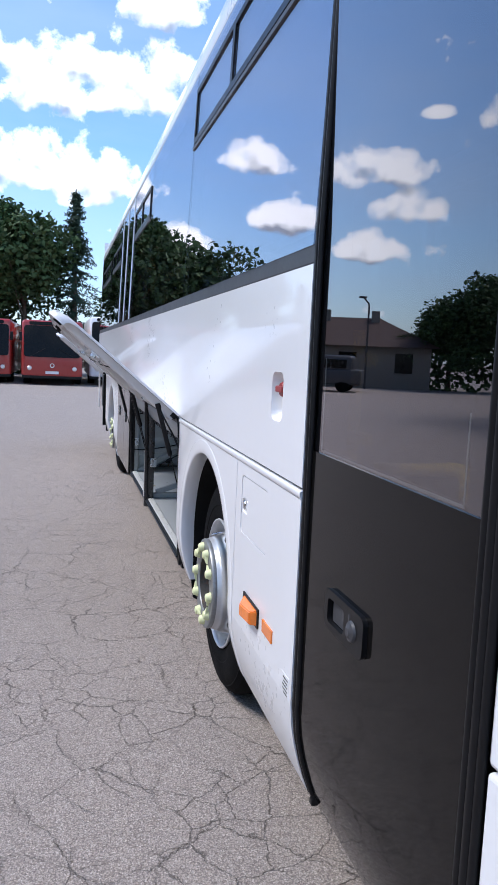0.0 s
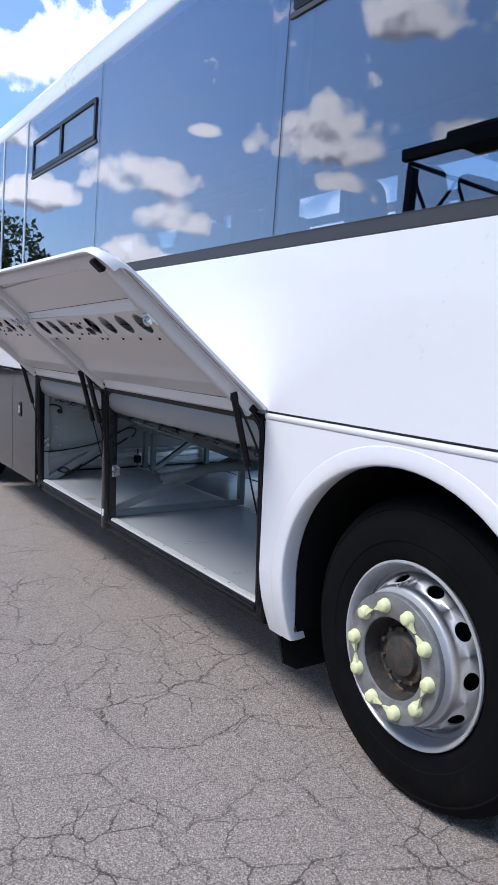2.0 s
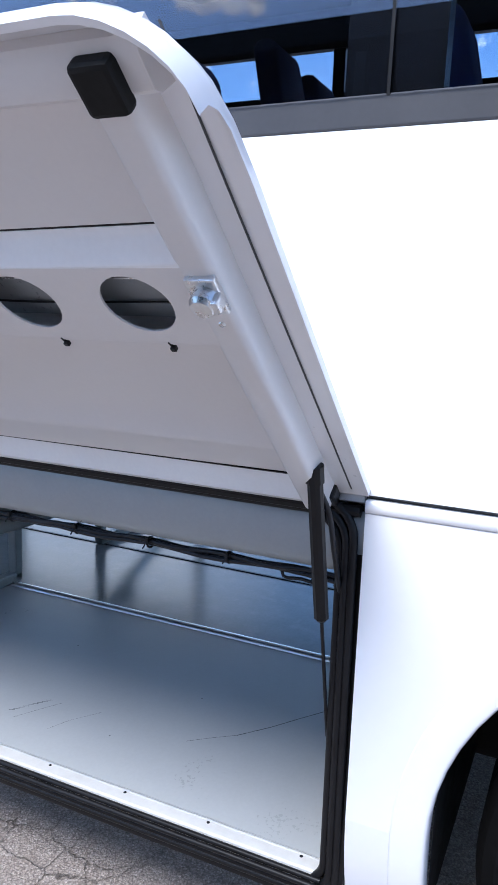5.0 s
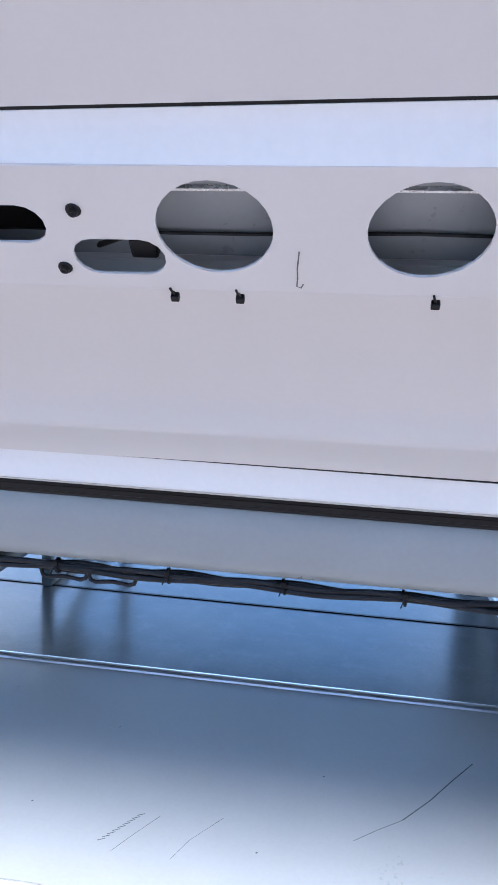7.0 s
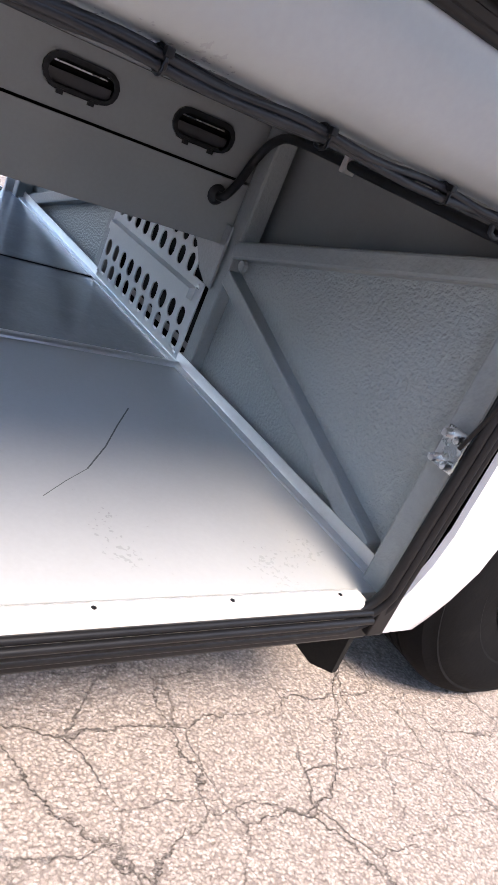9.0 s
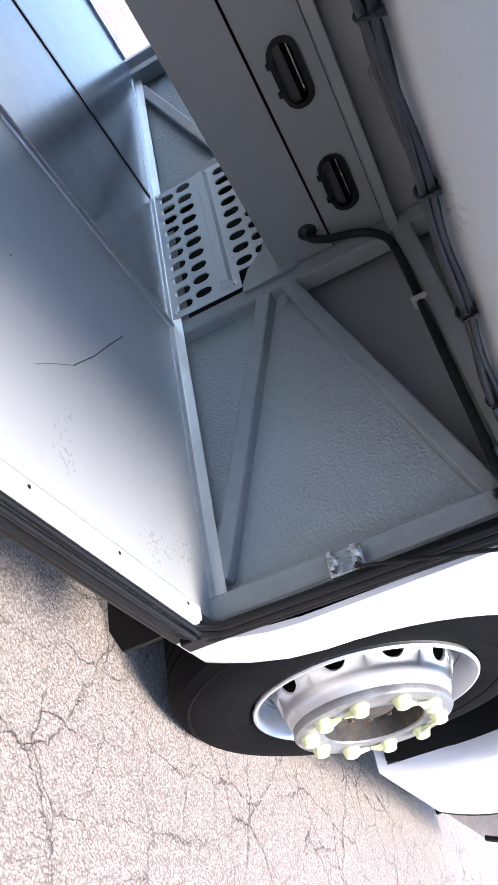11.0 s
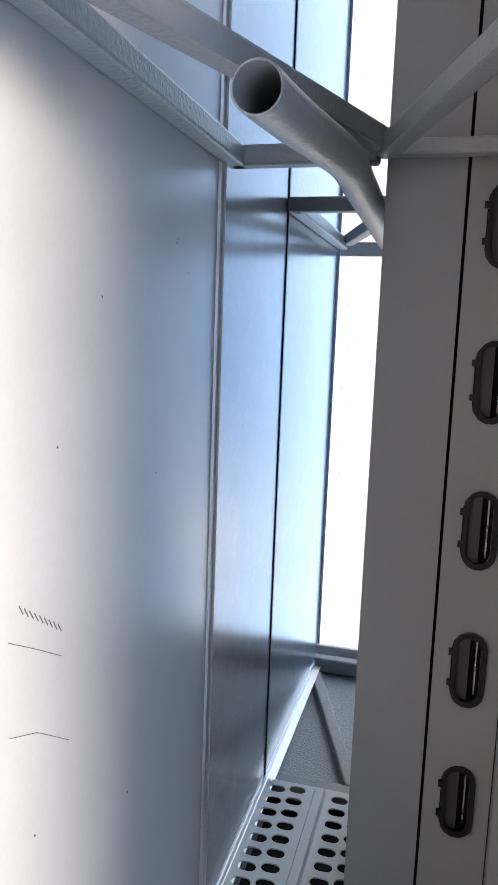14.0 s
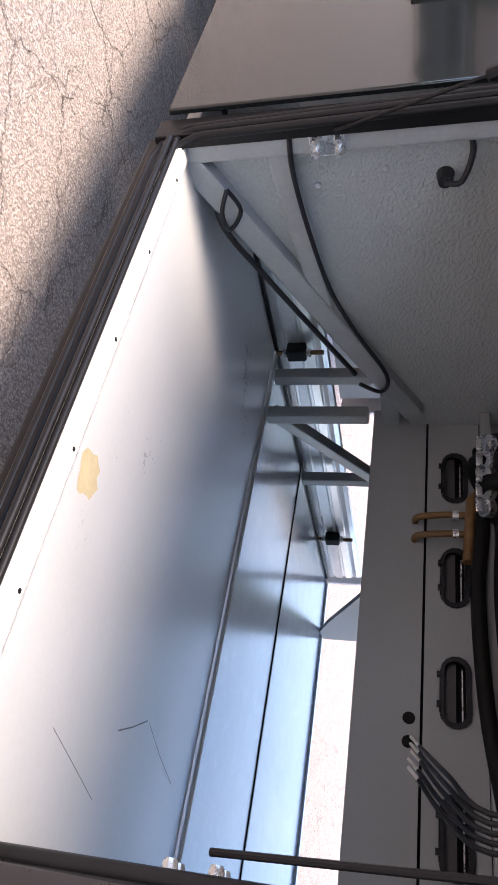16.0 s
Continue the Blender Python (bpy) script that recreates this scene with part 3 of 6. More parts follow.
for y0, y1, yl in ((7.02, 7.62, 7.37), (7.63, 8.47, 8.12)):
    d = flat_panel("service_door", y0, y1, 0.40, CREASE - 0.012, DARK_DOOR, "dark grey glossy service door")
    slab("door_latch", (-0.006, yl, 0.86), (0.004, yl + 0.07, 0.97), BLACK, 0.004, d)
    slab("latch_plate", (-0.012, yl + 0.018, 0.885), (-0.004, yl + 0.052, 0.945), STEEL, 0.004, d, "chrome latch")
# open engine bay behind the rear wheel
flat_panel("rear_corner_panel", 12.55, REAR, SILL, CREASE - 0.006, WHITE)
slab("rear_bay_back", (0.5, 10.76, 0.42), (0.55, 12.55, 1.2), RUBBER)
slab("rear_bay_frame", (0.01, 10.755, 0.40), (0.06, 10.82, 1.2), BLACK)
slab("rear_bay_frame", (0.01, 11.6, 0.40), (0.06, 11.68, 1.2), BLACK)

# windows
WINS = [1.875, 4.018, 5.885, 7.33, 8.00, 8.62, 10.3, REAR - 0.05]
LEAN = 0.045
LK = LEAN / (GLASS1 - BELT1)


def lean_m(x0=0.0):
    """Lays a sheet over the side, leaning in towards the roof."""
    return Matrix(((0, LK, 1, x0 - LK * BELT1), (1, 0, 0, 0), (0, 1, 0, 0), (0, 0, 0, 1)))


VENTS = {1.875: (2.25, 3.985, 2.66, 2.94), 5.885: (5.95, 7.20, 2.62, 2.86), 8.62: (8.8, 10.1, 2.58, 2.80), 10.3: (10.5, 12.4, 2.56, 2.78)}
for y0, y1 in zip(WINS, WINS[1:]):
    w = piece("side_window", GLASS, lambda bm: plate(bm, [(y0 + 0.003, BELT1), (y1 - 0.003, BELT1), (y1 - 0.003, GLASS1), (y0 + 0.003, GLASS1)], (), 0.006, lean_m()), None, "dark tinted window pane", 0)
    piece("window_pillar", BLACK, lambda bm: plate(bm, [(y1 - 0.085, BELT1), (y1 + 0.075, BELT1), (y1 + 0.075, GLASS1), (y1 - 0.085, GLASS1)], (), 0.04, lean_m(0.010)))
    piece("glass_joint", BLACK, lambda bm: plate(bm, [(y1 - 0.0028, BELT1), (y1 + 0.0028, BELT1), (y1 + 0.0028, GLASS1), (y1 - 0.0028, GLASS1)], (), 0.006, lean_m(0.0015)))
    if y0 in VENTS:
        a, b, z0, z1 = VENTS[y0]
        mid = (a + b) / 2
        f = piece("vent_frame", BLACK, lambda bm: plate(bm, rounded(a, z0, b, z1, 0.012), [rounded(a + 0.028, z0 + 0.03, mid - 0.02, z1 - 0.025, 0.01), rounded(mid + 0.02, z0 + 0.03, b - 0.028, z1 - 0.025, 0.01)], 0.008, lean_m(-0.008)), w, "black sliding vent frame")
        piece("vent_rail", BELT, lambda bm: plate(bm, [(a - 0.02, z0 - 0.022), (b + 0.02, z0 - 0.022), (b + 0.02, z0 - 0.004), (a - 0.02, z0 - 0.004)], (), 0.010, lean_m(-0.007)), w)
for y in (7.36, 8.02, 8.66):
    piece("window_trim", ALU, lambda bm: plate(bm, [(y - 0.012, BELT1), (y + 0.012, BELT1), (y + 0.012, GLASS1), (y - 0.012, GLASS1)], (), 0.006, lean_m(-0.006)), None, "bright vertical window trim")

# roof shell with both cant rails
prof = [(0.042, GLASS1), (0.046, GLASS1 + 0.06), (0.075, GLASS1 + 0.16), (0.17, GLASS1 + 0.25), (0.5, GLASS1 + 0.31), (1.25, GLASS1 + 0.34)]
prof += [(WIDTH - x, z) for x, z in prof[-2::-1]]
inner = [(x + (0.03 if x < 1.2 else -0.03 if x > 1.3 else 0), z - 0.03) for x, z in prof[::-1]]
piece("roof", WHITE, lambda bm: sweep(bm, prof + inner, FRONT, REAR), None, "white curved coach roof", 50)
piece("ceiling_lining", INNER, lambda bm: box(bm, (0.25, FRONT + 0.1, GLASS1 + 0.05), (WIDTH - 0.25, REAR - 0.1, GLASS1 + 0.07)))
for x in (0.12, WIDTH - 0.47):
    piece("luggage_rack", INNER, lambda bm: sweep(bm, [(x, 2.93), (x + 0.35, 2.97), (x + 0.35, 3.0), (x, 3.04)], FRONT + 0.6, REAR - 0.1))

# far side
for y0, y1 in ((FRONT, 4.03), (5.66, 5.715), (7.29, 7.325), (8.35, 9.02), (10.22, REAR)):
    slab("far_side_panel", (WIDTH - 0.02, y0, 0.40), (WIDTH, y1, CREASE), WHITE)
slab("far_side_panel", (WIDTH - 0.02, 7.322, 0.95), (WIDTH, 8.348, CREASE), WHITE)
slab("far_upper_panel", (WIDTH - 0.02, FRONT, CREASE), (WIDTH, REAR, BELT1 + 0.1), WHITE)
for y0, y1 in zip([FRONT, *WINS[1:]], WINS[1:]):
    w = slab("far_window", (WIDTH - 0.05, y0, BELT1), (WIDTH - 0.044, y1 - 0.01, GLASS1), FAR_GLASS, 0)
    w.visible_shadow = False

    def far_frame(bm):
        box(bm, (WIDTH - 0.09, y1 - 0.08, BELT1), (WIDTH - 0.052, y1 + 0.07, GLASS1))
        box(bm, (WIDTH - 0.09, y0, 2.535), (WIDTH - 0.052, y1 - 0.08, 2.60))
        box(bm, (WIDTH - 0.09, y0, 2.80), (WIDTH - 0.052, y1 - 0.08, GLASS1))
        box(bm, (WIDTH - 0.085, (y0 + y1) / 2 - 0.03, 2.60), (WIDTH - 0.052, (y0 + y1) / 2 + 0.03, 2.80))
        box(bm, (WIDTH - 0.09, y0, 1.95), (WIDTH - 0.052, y1 - 0.08, 2.33))

    piece("far_window_frame", BLACK, far_frame)
slab("cabin_floor", (0.06, 2.0, 1.20), (WIDTH - 0.06, REAR - 0.05, 1.25), INNER)
slab("inner_wall", (0.05, 2.0, 1.25), (0.08, REAR - 0.05, 1.885), INNER)
slab("rear_wall", (0.06, REAR - 0.05, SILL), (WIDTH - 0.06, REAR, GLASS1 + 0.3), WHITE)
slab("underframe", (0.75, 1.9, 0.45), (1.75, 3.9, 0.72), RUBBER)
slab("underframe", (0.75, 8.5, 0.42), (1.75, 12.4, 0.6), RUBBER)
slab("rear_partition", (0.08, 8.40, 0.40), (2.42, 8.44, 1.2), GREY_SMOOTH)


def seat(y, x):
    def back(bm):
        box(bm, (x, y, 1.62), (x + 0.43, y + 0.10, 2.58), 0.045, seg=3)
        for v in bm.verts:
            v.co.y += (v.co.z - 1.62) * 0.22
            if v.co.z > 2.2:
                k = (v.co.z - 2.2) / 0.38
                v.co.x = x + 0.215 + (v.co.x - x - 0.215) * (1 - 0.42 * k * k)
    s = piece("passenger_seat", SEAT_BLUE, back, None, "dark blue high-backed passenger seat", 60)
    slab("seat_cushion", (x, y - 0.43, 1.58), (x + 0.43, y + 0.05, 1.72), SEAT_BLUE, 0.04, s)
    slab("seat_leg", (x + 0.17, y - 0.3, 1.25), (x + 0.25, y - 0.05, 1.60), BLACK, 0.01, s)


for row in range(9):
    for x in (0.14, 0.60, 1.48, 1.94):
        if (row > 4 or x > 1) and row != 3:
            seat(2.75 + 0.98 * row, x)

# seats by the near windows, whose heads show over the window line
for x, y, top in ((0.30, 4.03, 2.15), (0.30, 4.64, 2.12), (0.30, 5.25, 2.12)):
    def near_back(bm):
        box(bm, (x, y - 0.06, 1.26), (x + 0.26, y + 0.05, top), 0.045, seg=4)
        for v in bm.verts:
            k = max(0.0, (v.co.z - top + 0.30) / 0.30)
            v.co.x = x + 0.13 + (v.co.x - x - 0.13) * (1 - 0.40 * k * k)
            v.co.y += (v.co.z - top) * 0.20 + (y - v.co.y) * 0.25 * k * k
    piece("passenger_seat", SEAT_BLUE, near_back, None, "dark blue high-backed passenger seat", 60)

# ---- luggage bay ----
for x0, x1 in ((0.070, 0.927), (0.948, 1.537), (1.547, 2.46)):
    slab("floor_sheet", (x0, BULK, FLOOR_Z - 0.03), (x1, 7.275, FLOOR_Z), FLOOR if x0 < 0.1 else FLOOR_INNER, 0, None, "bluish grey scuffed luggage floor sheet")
piece("floor_strip", ALU, lambda bm: sweep(bm, [(0.917, 0.428), (0.921, 0.435), (0.934, 0.437), (0.937, 0.4405), (0.940, 0.437), (0.954, 0.435), (0.958, 0.428)], BULK, 7.27), None, "aluminium joint strip")
piece("floor_strip", CABLE, lambda bm: sweep(bm, [(1.534, 0.428), (1.536, 0.4335), (1.548, 0.4335), (1.550, 0.428)], BULK, 7.27), None, "dark joint strip")
slab("far_sill_strip", (2.445, 4.05, 0.415), (2.475, 7.27, 0.440), ALU)
ALONG_X = Matrix(((0, 1, 0, 0), (1, 0, 0, 0), (0, 0, 1, 0), (0, 0, 0, 1)))
RAIL = [(7.300, 0.435), (7.296, 0.462), (7.304, 0.465), (7.304, 0.472), (7.296, 0.475), (7.294, 0.506), (7.303, 0.510), (7.303, 0.518), (7.295, 0.522),
        (7.297, 0.548), (7.306, 0.552), (7.300, 0.572), (7.304, 0.588), (7.318, 0.592), (7.326, 0.585), (7.326, 0.435)]
cross_rail = piece("cross_rail", ALU, lambda bm: sweep(bm, RAIL, 0.30, 2.44, ALONG_X), None, "ribbed bright aluminium cross rail behind the luggage floor", 20)
slab("rail_foot", (0.08, 7.279, 0.405), (2.43, 7.294, 0.440), BLACK, 0.002, cross_rail)
for x in (0.42, 0.93, 2.05):
    piece("rail_clamp", DARK_STEEL, lambda bm: box(bm, (x - 0.024, 7.252, 0.470), (x + 0.024, 7.294, 0.530), 0.006), cross_rail, "dark steel clamp")
    for z in (0.462, 0.538):
        piece("clamp_nut", STEEL, lambda bm: lathe(bm, [(0.0, 0.008), (0.013, 0.008), (0.015, 0.004), (0.015, -0.006)], 6, Matrix.Translation((x, 7.270, z))), cross_rail)
    piece("clamp_bolt", BROWN, lambda bm: tube(bm, [(x, 7.270, 0.432), (x, 7.270, 0.50), (x, 7.270, 0.585)], 0.0075, 10), cross_rail, "rusty threaded bolt", 60)


def corner_strip(bm):
    sweep(bm, [(BULK, 0.43), (BULK + 0.022, 0.43), (BULK + 0.022, 0.434), (BULK + 0.004, 0.436), (BULK + 0.002, 0.46), (BULK, 0.46)], 0.08, 2.44, Matrix(((0, 1, 0, 0), (1, 0, 0, 0), (0, 0, 1, 0), (0, 0, 0, 1))))


piece("floor_corner_strip", ALU, corner_strip, None, "light metal angle along the bulkhead foot")
XZ = Matrix(((1, 0, 0, 0), (0, 0, -1, 0), (0, 1, 0, 0), (0, 0, 0, 1)))  # sheets across the coach


def across(y):
    return Matrix.Translation((0, y, 0)) @ XZ


def mirror_x(pts):
    return [(WIDTH - x, z) for x, z in pts][::-1]


def bulk_low(f):
    return lambda bm: plate(bm, f([(0.085, 0.40), (0.93, 0.40), (0.93, 0.75), (0.10, 1.02), (0.085, 1.02)]), (), 0.02, across(BULK - 0.035))


def bulk_high(f):
    return lambda bm: plate(bm, f([(0.03, 0.98), (0.95, 0.70), (0.95, 1.2), (0.03, 1.2)]), (), 0.012, across(BULK - 0.092))


front_bulk = piece("front_bulkhead", GREY, bulk_low(lambda p: p), None, "grey textured bulkhead panel")
piece("bulkhead_panel", GREY_SMOOTH, bulk_high(lambda p: p), front_bulk)
piece("bulkhead_panel", GREY, bulk_low(mirror_x), front_bulk)
piece("bulkhead_panel", GREY, bulk_high(mirror_x), front_bulk)
slab("bulkhead_centre", (0.93, BULK - 0.16, 0.40), (1.57, BULK - 0.14, 1.2), GREY_SMOOTH, 0, front_bulk)
for sgn in (0, 1):
    def mx(p):
        return (WIDTH - p[0], p[1], p[2]) if sgn else p

    for p, q, w, h in (((0.165, BULK - 0.022, 0.447), (0.895, BULK - 0.022, 0.693), 0.042, 0.045), ((0.905, BULK - 0.022, 0.755), (0.115, BULK - 0.022, 1.000), 0.042, 0.045),
                       ((0.918, BULK - 0.03, 0.42), (0.918, BULK - 0.03, 1.19), 0.055, 0.055), ((0.088, BULK + 0.003, 0.40), (0.088, BULK + 0.003, 1.2), 0.052, 0.06),
                       ((0.06, BULK - 0.025, 1.062), (0.93, BULK - 0.025, 1.062), 0.05, 0.05)):
        piece("brace_tube", GREY_TUBE, lambda bm: bar(bm, mx(p), mx(q), w, h, 0.007), front_bulk, "grey painted square tube")
piece("brace_gusset", GREY_TUBE, lambda bm: lathe(bm, [(0.0, 0.012), (0.012, 0.010), (0.016, 0.0)], 12, Matrix.Translation((0.85, BULK - 0.012, 0.735)) @ Matrix.Rotation(radians(-90), 4, "X")), front_bulk)


# perforated plate in the middle of the bulkhead
def vent_mesh(bm):
    out = [(0.955, 0.438), (1.555, 0.438), (1.555, 0.80), (1.02, 0.80), (1.02, 0.645), (0.955, 0.645)]
    hs = []
    for i in range(10):
        x = 0.995 + 0.0575 * i
        for j, z in enumerate((0.478, 0.538, 0.668, 0.728)):
            if j < 2 or x > 1.04:
                hs.append(slot(x + (0.012 if j % 2 else 0), z, 0.050, 0.034, 6, along=1))
    plate(bm, out, hs, 0.004, across(BULK + 0.004))
    sweep(bm, [(0.588, 0.0), (0.594, 0.018), (0.618, 0.018), (0.624, 0.0)], 0.985, 1.53, Matrix(((0, 1, 0, 0), (0, 0, 1, BULK + 0.004), (1, 0, 0, 0), (0, 0, 0, 1))))


piece("tunnel_gusset", GREY_TUBE, lambda bm: plate(bm, [(0.925, 0.645), (0.952, 0.648), (1.0, 0.672), (1.05, 0.722), (1.10, 0.738), (1.40, 0.738), (1.40, 0.80), (0.925, 0.80)], (), 0.006, across(BULK + 0.009)), None, "grey welded gusset under the tunnel")
piece("vent_plate", VENT, vent_mesh, None, "light grey perforated vent plate with oval slots")
for x, z in ((0.97, 0.452), (0.97, 0.63), (1.54, 0.452)):
    piece("plate_screw", STEEL, lambda bm: lathe(bm, [(0, 0.004), (0.006, 0.003), (0.008, 0)], 10, Matrix.Translation((x, BULK + 0.008, z)) @ Matrix.Rotation(radians(-90), 4, "X")))

# centre tunnel: side sheets with oval ports, bottom, upper ledge
PORTS = [4.13 + 0.287 * k for k in range(6)] + [5.968, 6.252, 6.528, 6.819]


tunnel = slab("centre_tunnel", (0.952, BULK - 0.02, TUNNEL_Z - 0.004), (1.548, 7.05, TUNNEL_Z + 0.002), GREY_SMOOTH, 0, None, "grey sheet metal tunnel with oval ports")
for x in (0.95, 1.545):
    piece("lower_sheet", GREY_SMOOTH, lambda bm: plate(bm, [(BULK - 0.02, TUNNEL_Z), (7.05, TUNNEL_Z), (7.05, 0.897), (BULK - 0.02, 0.897)], (), 0.005, side_m(x)), tunnel)
    piece("upper_sheet", GREY_SMOOTH, lambda bm: plate(bm, [(BULK - 0.02, 0.903), (7.05, 0.903), (7.05, 1.035), (BULK - 0.02, 1.035)], [slot(y, 0.968, 0.15, 0.062, 7) for y in PORTS], 0.005, side_m(x + 0.004)), tunnel)
for x in (0.956, 1.540):
    slab("tunnel_top", (x, BULK - 0.02, 1.060), (x + 0.004, 7.05, 1.166), GREY_SMOOTH, 0, tunnel)
for x in (0.90, 1.555):
    slab("tunnel_ledge", (x, BULK - 0.02, 1.036), (x + 0.045, 7.05, 1.062), GREY_SMOOTH, 0.003, tunnel)
# Black block added inside the tunnel as the darkness behind its ports.
slab("tunnel_dark_fill", (0.985, BULK, 0.775), (1.51, 7.03, 1.18), RUBBER, 0, tunnel)
for y in PORTS:
    def port(bm):
        plate(bm, slot(y, 0.972, 0.158, 0.066, 7), [slot(y, 0.970, 0.136, 0.046, 7)], 0.006, side_m(0.947))
        for dy in (-0.035, 0.03):
            box(bm, (0.944, y + dy, 0.931), (0.952, y + dy + 0.012, 0.941))
    p = piece("port_rim", CABLE, port, tunnel, "dark rubber port rim")
    slab("port_flap", (0.962, y - 0.068, 0.945), (0.965, y + 0.068, 0.972), BELT, 0, tunnel)
    slab("port_glint", (0.972, y - 0.06, 0.984), (0.974, y + 0.06, 0.987), STEEL, 0, tunnel)
slab("bay_ceiling", (0.06, BULK - 0.1, 1.165), (WIDTH - 0.06, 7.62, 1.19), BEAM, 0, None, "grey luggage bay ceiling")
for y in (4.33, 4.95, 5.45, 6.25):
    piece("ceiling_rib", GREY_TUBE, lambda bm: bar(bm, (0.1, y, 1.14), (0.94, y, 1.14), 0.05, 0.05, 0.006))
piece("ceiling_rail", GREY_TUBE, lambda bm: bar(bm, (0.40, BULK, 1.10), (0.40, 7.0, 1.10), 0.05, 0.05, 0.006))

# edge beam over the openings
prof = [(0.03, 1.20), (0.016, 1.185), (0.010, 1.165), (0.012, 1.135), (0.026, 1.09), (0.05, 1.062), (0.078, 1.052), (0.095, 1.050), (0.108, 1.058), (0.108, 1.20)]
piece("edge_beam", BEAM, lambda bm: sweep(bm, prof, BULK, 7.06), None, "grey rounded edge beam above the luggage opening", 60)
piece("hinge_rail", ALU, lambda bm: sweep(bm, [(-0.004, 1.212), (0.03, 1.200), (0.034, 1.212), (0.0, 1.226)], 4.012, 6.99), None, "light hinge rail")
piece("hinge_seal", SEAL, lambda bm: tube(bm, [(0.008, 4.02 + 0.1 * k, 1.192) for k in range(30)], 0.011, 8), None, "black rubber seal")

# pillar between the openings
piece("door_pillar", PILLAR, lambda bm: sweep(bm, [(5.654, 0.075), (5.654, 0.02), (5.660, 0.008), (5.675, 0.004), (5.70, 0.004), (5.714, 0.008), (5.720, 0.02), (5.720, 0.075)], 0.37, 1.19, Matrix(((0, 0, 1, 0), (1, 0, 0, 0), (0, 1, 0, 0), (0, 0, 0, 1)))), None, "satin black pillar between two luggage openings", 60)
slab("pillar_label", (0.0030, 5.668, 0.788), (0.005, 5.702, 0.812), PILLAR, 0)
piece("pillar_bolt", STEEL, lambda bm: lathe(bm, [(0, 0.003), (0.0016, 0.0025), (0.002, 0)], 10, Matrix.Translation((0.002, 5.685, 0.80)) @ Matrix.Rotation(radians(-90), 4, "Y")))

piece("paint_chip", WHITE, lambda bm: plate(bm, [(5.664, 0.492), (5.662, 0.475), (5.668, 0.463), (5.666, 0.452), (5.678, 0.446), (5.690, 0.449), (5.688, 0.459), (5.694, 0.468), (5.686, 0.478), (5.688, 0.488), (5.676, 0.486)], (), 0.004, side_m(0.001)))

# frames, seals, sill strips round the openings
for y0, y1 in (BAY1, BAY2):
    def sill(bm):
        sweep(bm, [(0.034, 0.40), (0.033, 0.412), (0.0335, 0.434), (0.036, 0.438), (0.040, 0.4385), (0.070, 0.4385), (0.074, 0.432), (0.074, 0.40)], y0 + 0.045, y1 - 0.035)
    s = piece("sill_strip", SILL_PAINT, sill, None, "pale ribbed aluminium sill strip", 20)
    for x in (0.0655, 0.0685, 0.0715):
        piece("sill_groove", ALU, lambda bm: sweep(bm, [(x - 0.0006, 0.4365), (x - 0.0006, 0.4394), (x + 0.0006, 0.4394), (x + 0.0006, 0.4365)], y0 + 0.045, y1 - 0.035), s)
    for k in range(int((y1 - y0 - 0.12) / 0.216) + 1):
        piece("sill_rivet", BLACK, lambda bm: lathe(bm, [(0, 0.0015), (0.0035, 0.001), (0.004, 0)], 8, Matrix.Translation((0.060, y0 + 0.093 + 0.216 * k, 0.4385))), s)
    for inset, x, r in ((0.008, 0.002, 0.008), (0.021, 0.004, 0.008), (0.034, 0.012, 0.009)):
        pts = [(x + 0.8 * tuck(z), y, z) for y, z in rounded(y0 + inset, 0.372 + inset, y1 - inset, 1.218 - inset, 0.07, 7)]
        piece("door_seal", SEAL, lambda bm: tube(bm, pts, r, 8, closed=True), None, "black rubber door seal", 60)
    for x, z in ((0.0275, 0.426), (0.0195, 0.416)):
        piece("sill_seal", SEAL, lambda bm: tube(bm, [(x, y0 + 0.04, z), (x, (y0 + y1) / 2, z), (x, y1 - 0.04, z)], 0.0062, 8), None, "black ribbed rubber sill seal", 60)
    slab("sill_edge", (0.040, y0, 0.355), (0.08, y1, 0.385), BLACK, 0.006)
slab("seal_backing", (0.02, 4.012, 0.38), (0.036, 4.05, 1.2), BLACK)
slab("seal_backing", (0.02, 6.955, 0.38), (0.05, 7.018, 1.2), BLACK)


# lock plates with pins, on the posts beside the openings
def lock_plate(y, inward):
    s = 1 if inward else -1
    p = slab("lock_plate", (0.045, min(y, y + s * 0.006), 0.682), (0.092, max(y, y + s * 0.006), 0.750), STEEL, 0.002, None, "zinc plated lock plate with two pins")
    for x, z in ((0.056, 0.694), (0.056, 0.738), (0.082, 0.694), (0.082, 0.738)):
        piece("pin", STEEL, lambda bm: lathe(bm, [(0.0, 0.018), (0.006, 0.017), (0.0075, 0.012), (0.0075, 0.0)], 10, Matrix.Translation((x, y + s * 0.006, z)) @ Matrix.Rotation(radians(-90 * s), 4, "X")), p)


lock_plate(4.030, True)
lock_plate(5.652, False)
lock_plate(5.722, True)
lock_plate(6.965, False)


def strut(y):
    a, b = Vector((0.035, y, 0.735)), Vector((-0.11, y, 1.262))
    m = a.lerp(b, 0.50)
    g = piece("gas_strut", BLACK, lambda bm: tube(bm, [m, m.lerp(b, 0.02), b], [0.010, 0.0135, 0.0135], 10), None, "black gas strut")
    piece("strut_rod", BLACK, lambda bm: tube(bm, [a, m], 0.0036, 8), g)
    piece("strut_end", BLACK, lambda bm: tube(bm, [b, b + (b - a).normalized() * 0.03], 0.016, 10), g)


for y in (4.066, 5.638, 5.752, 6.945):
    strut(y)


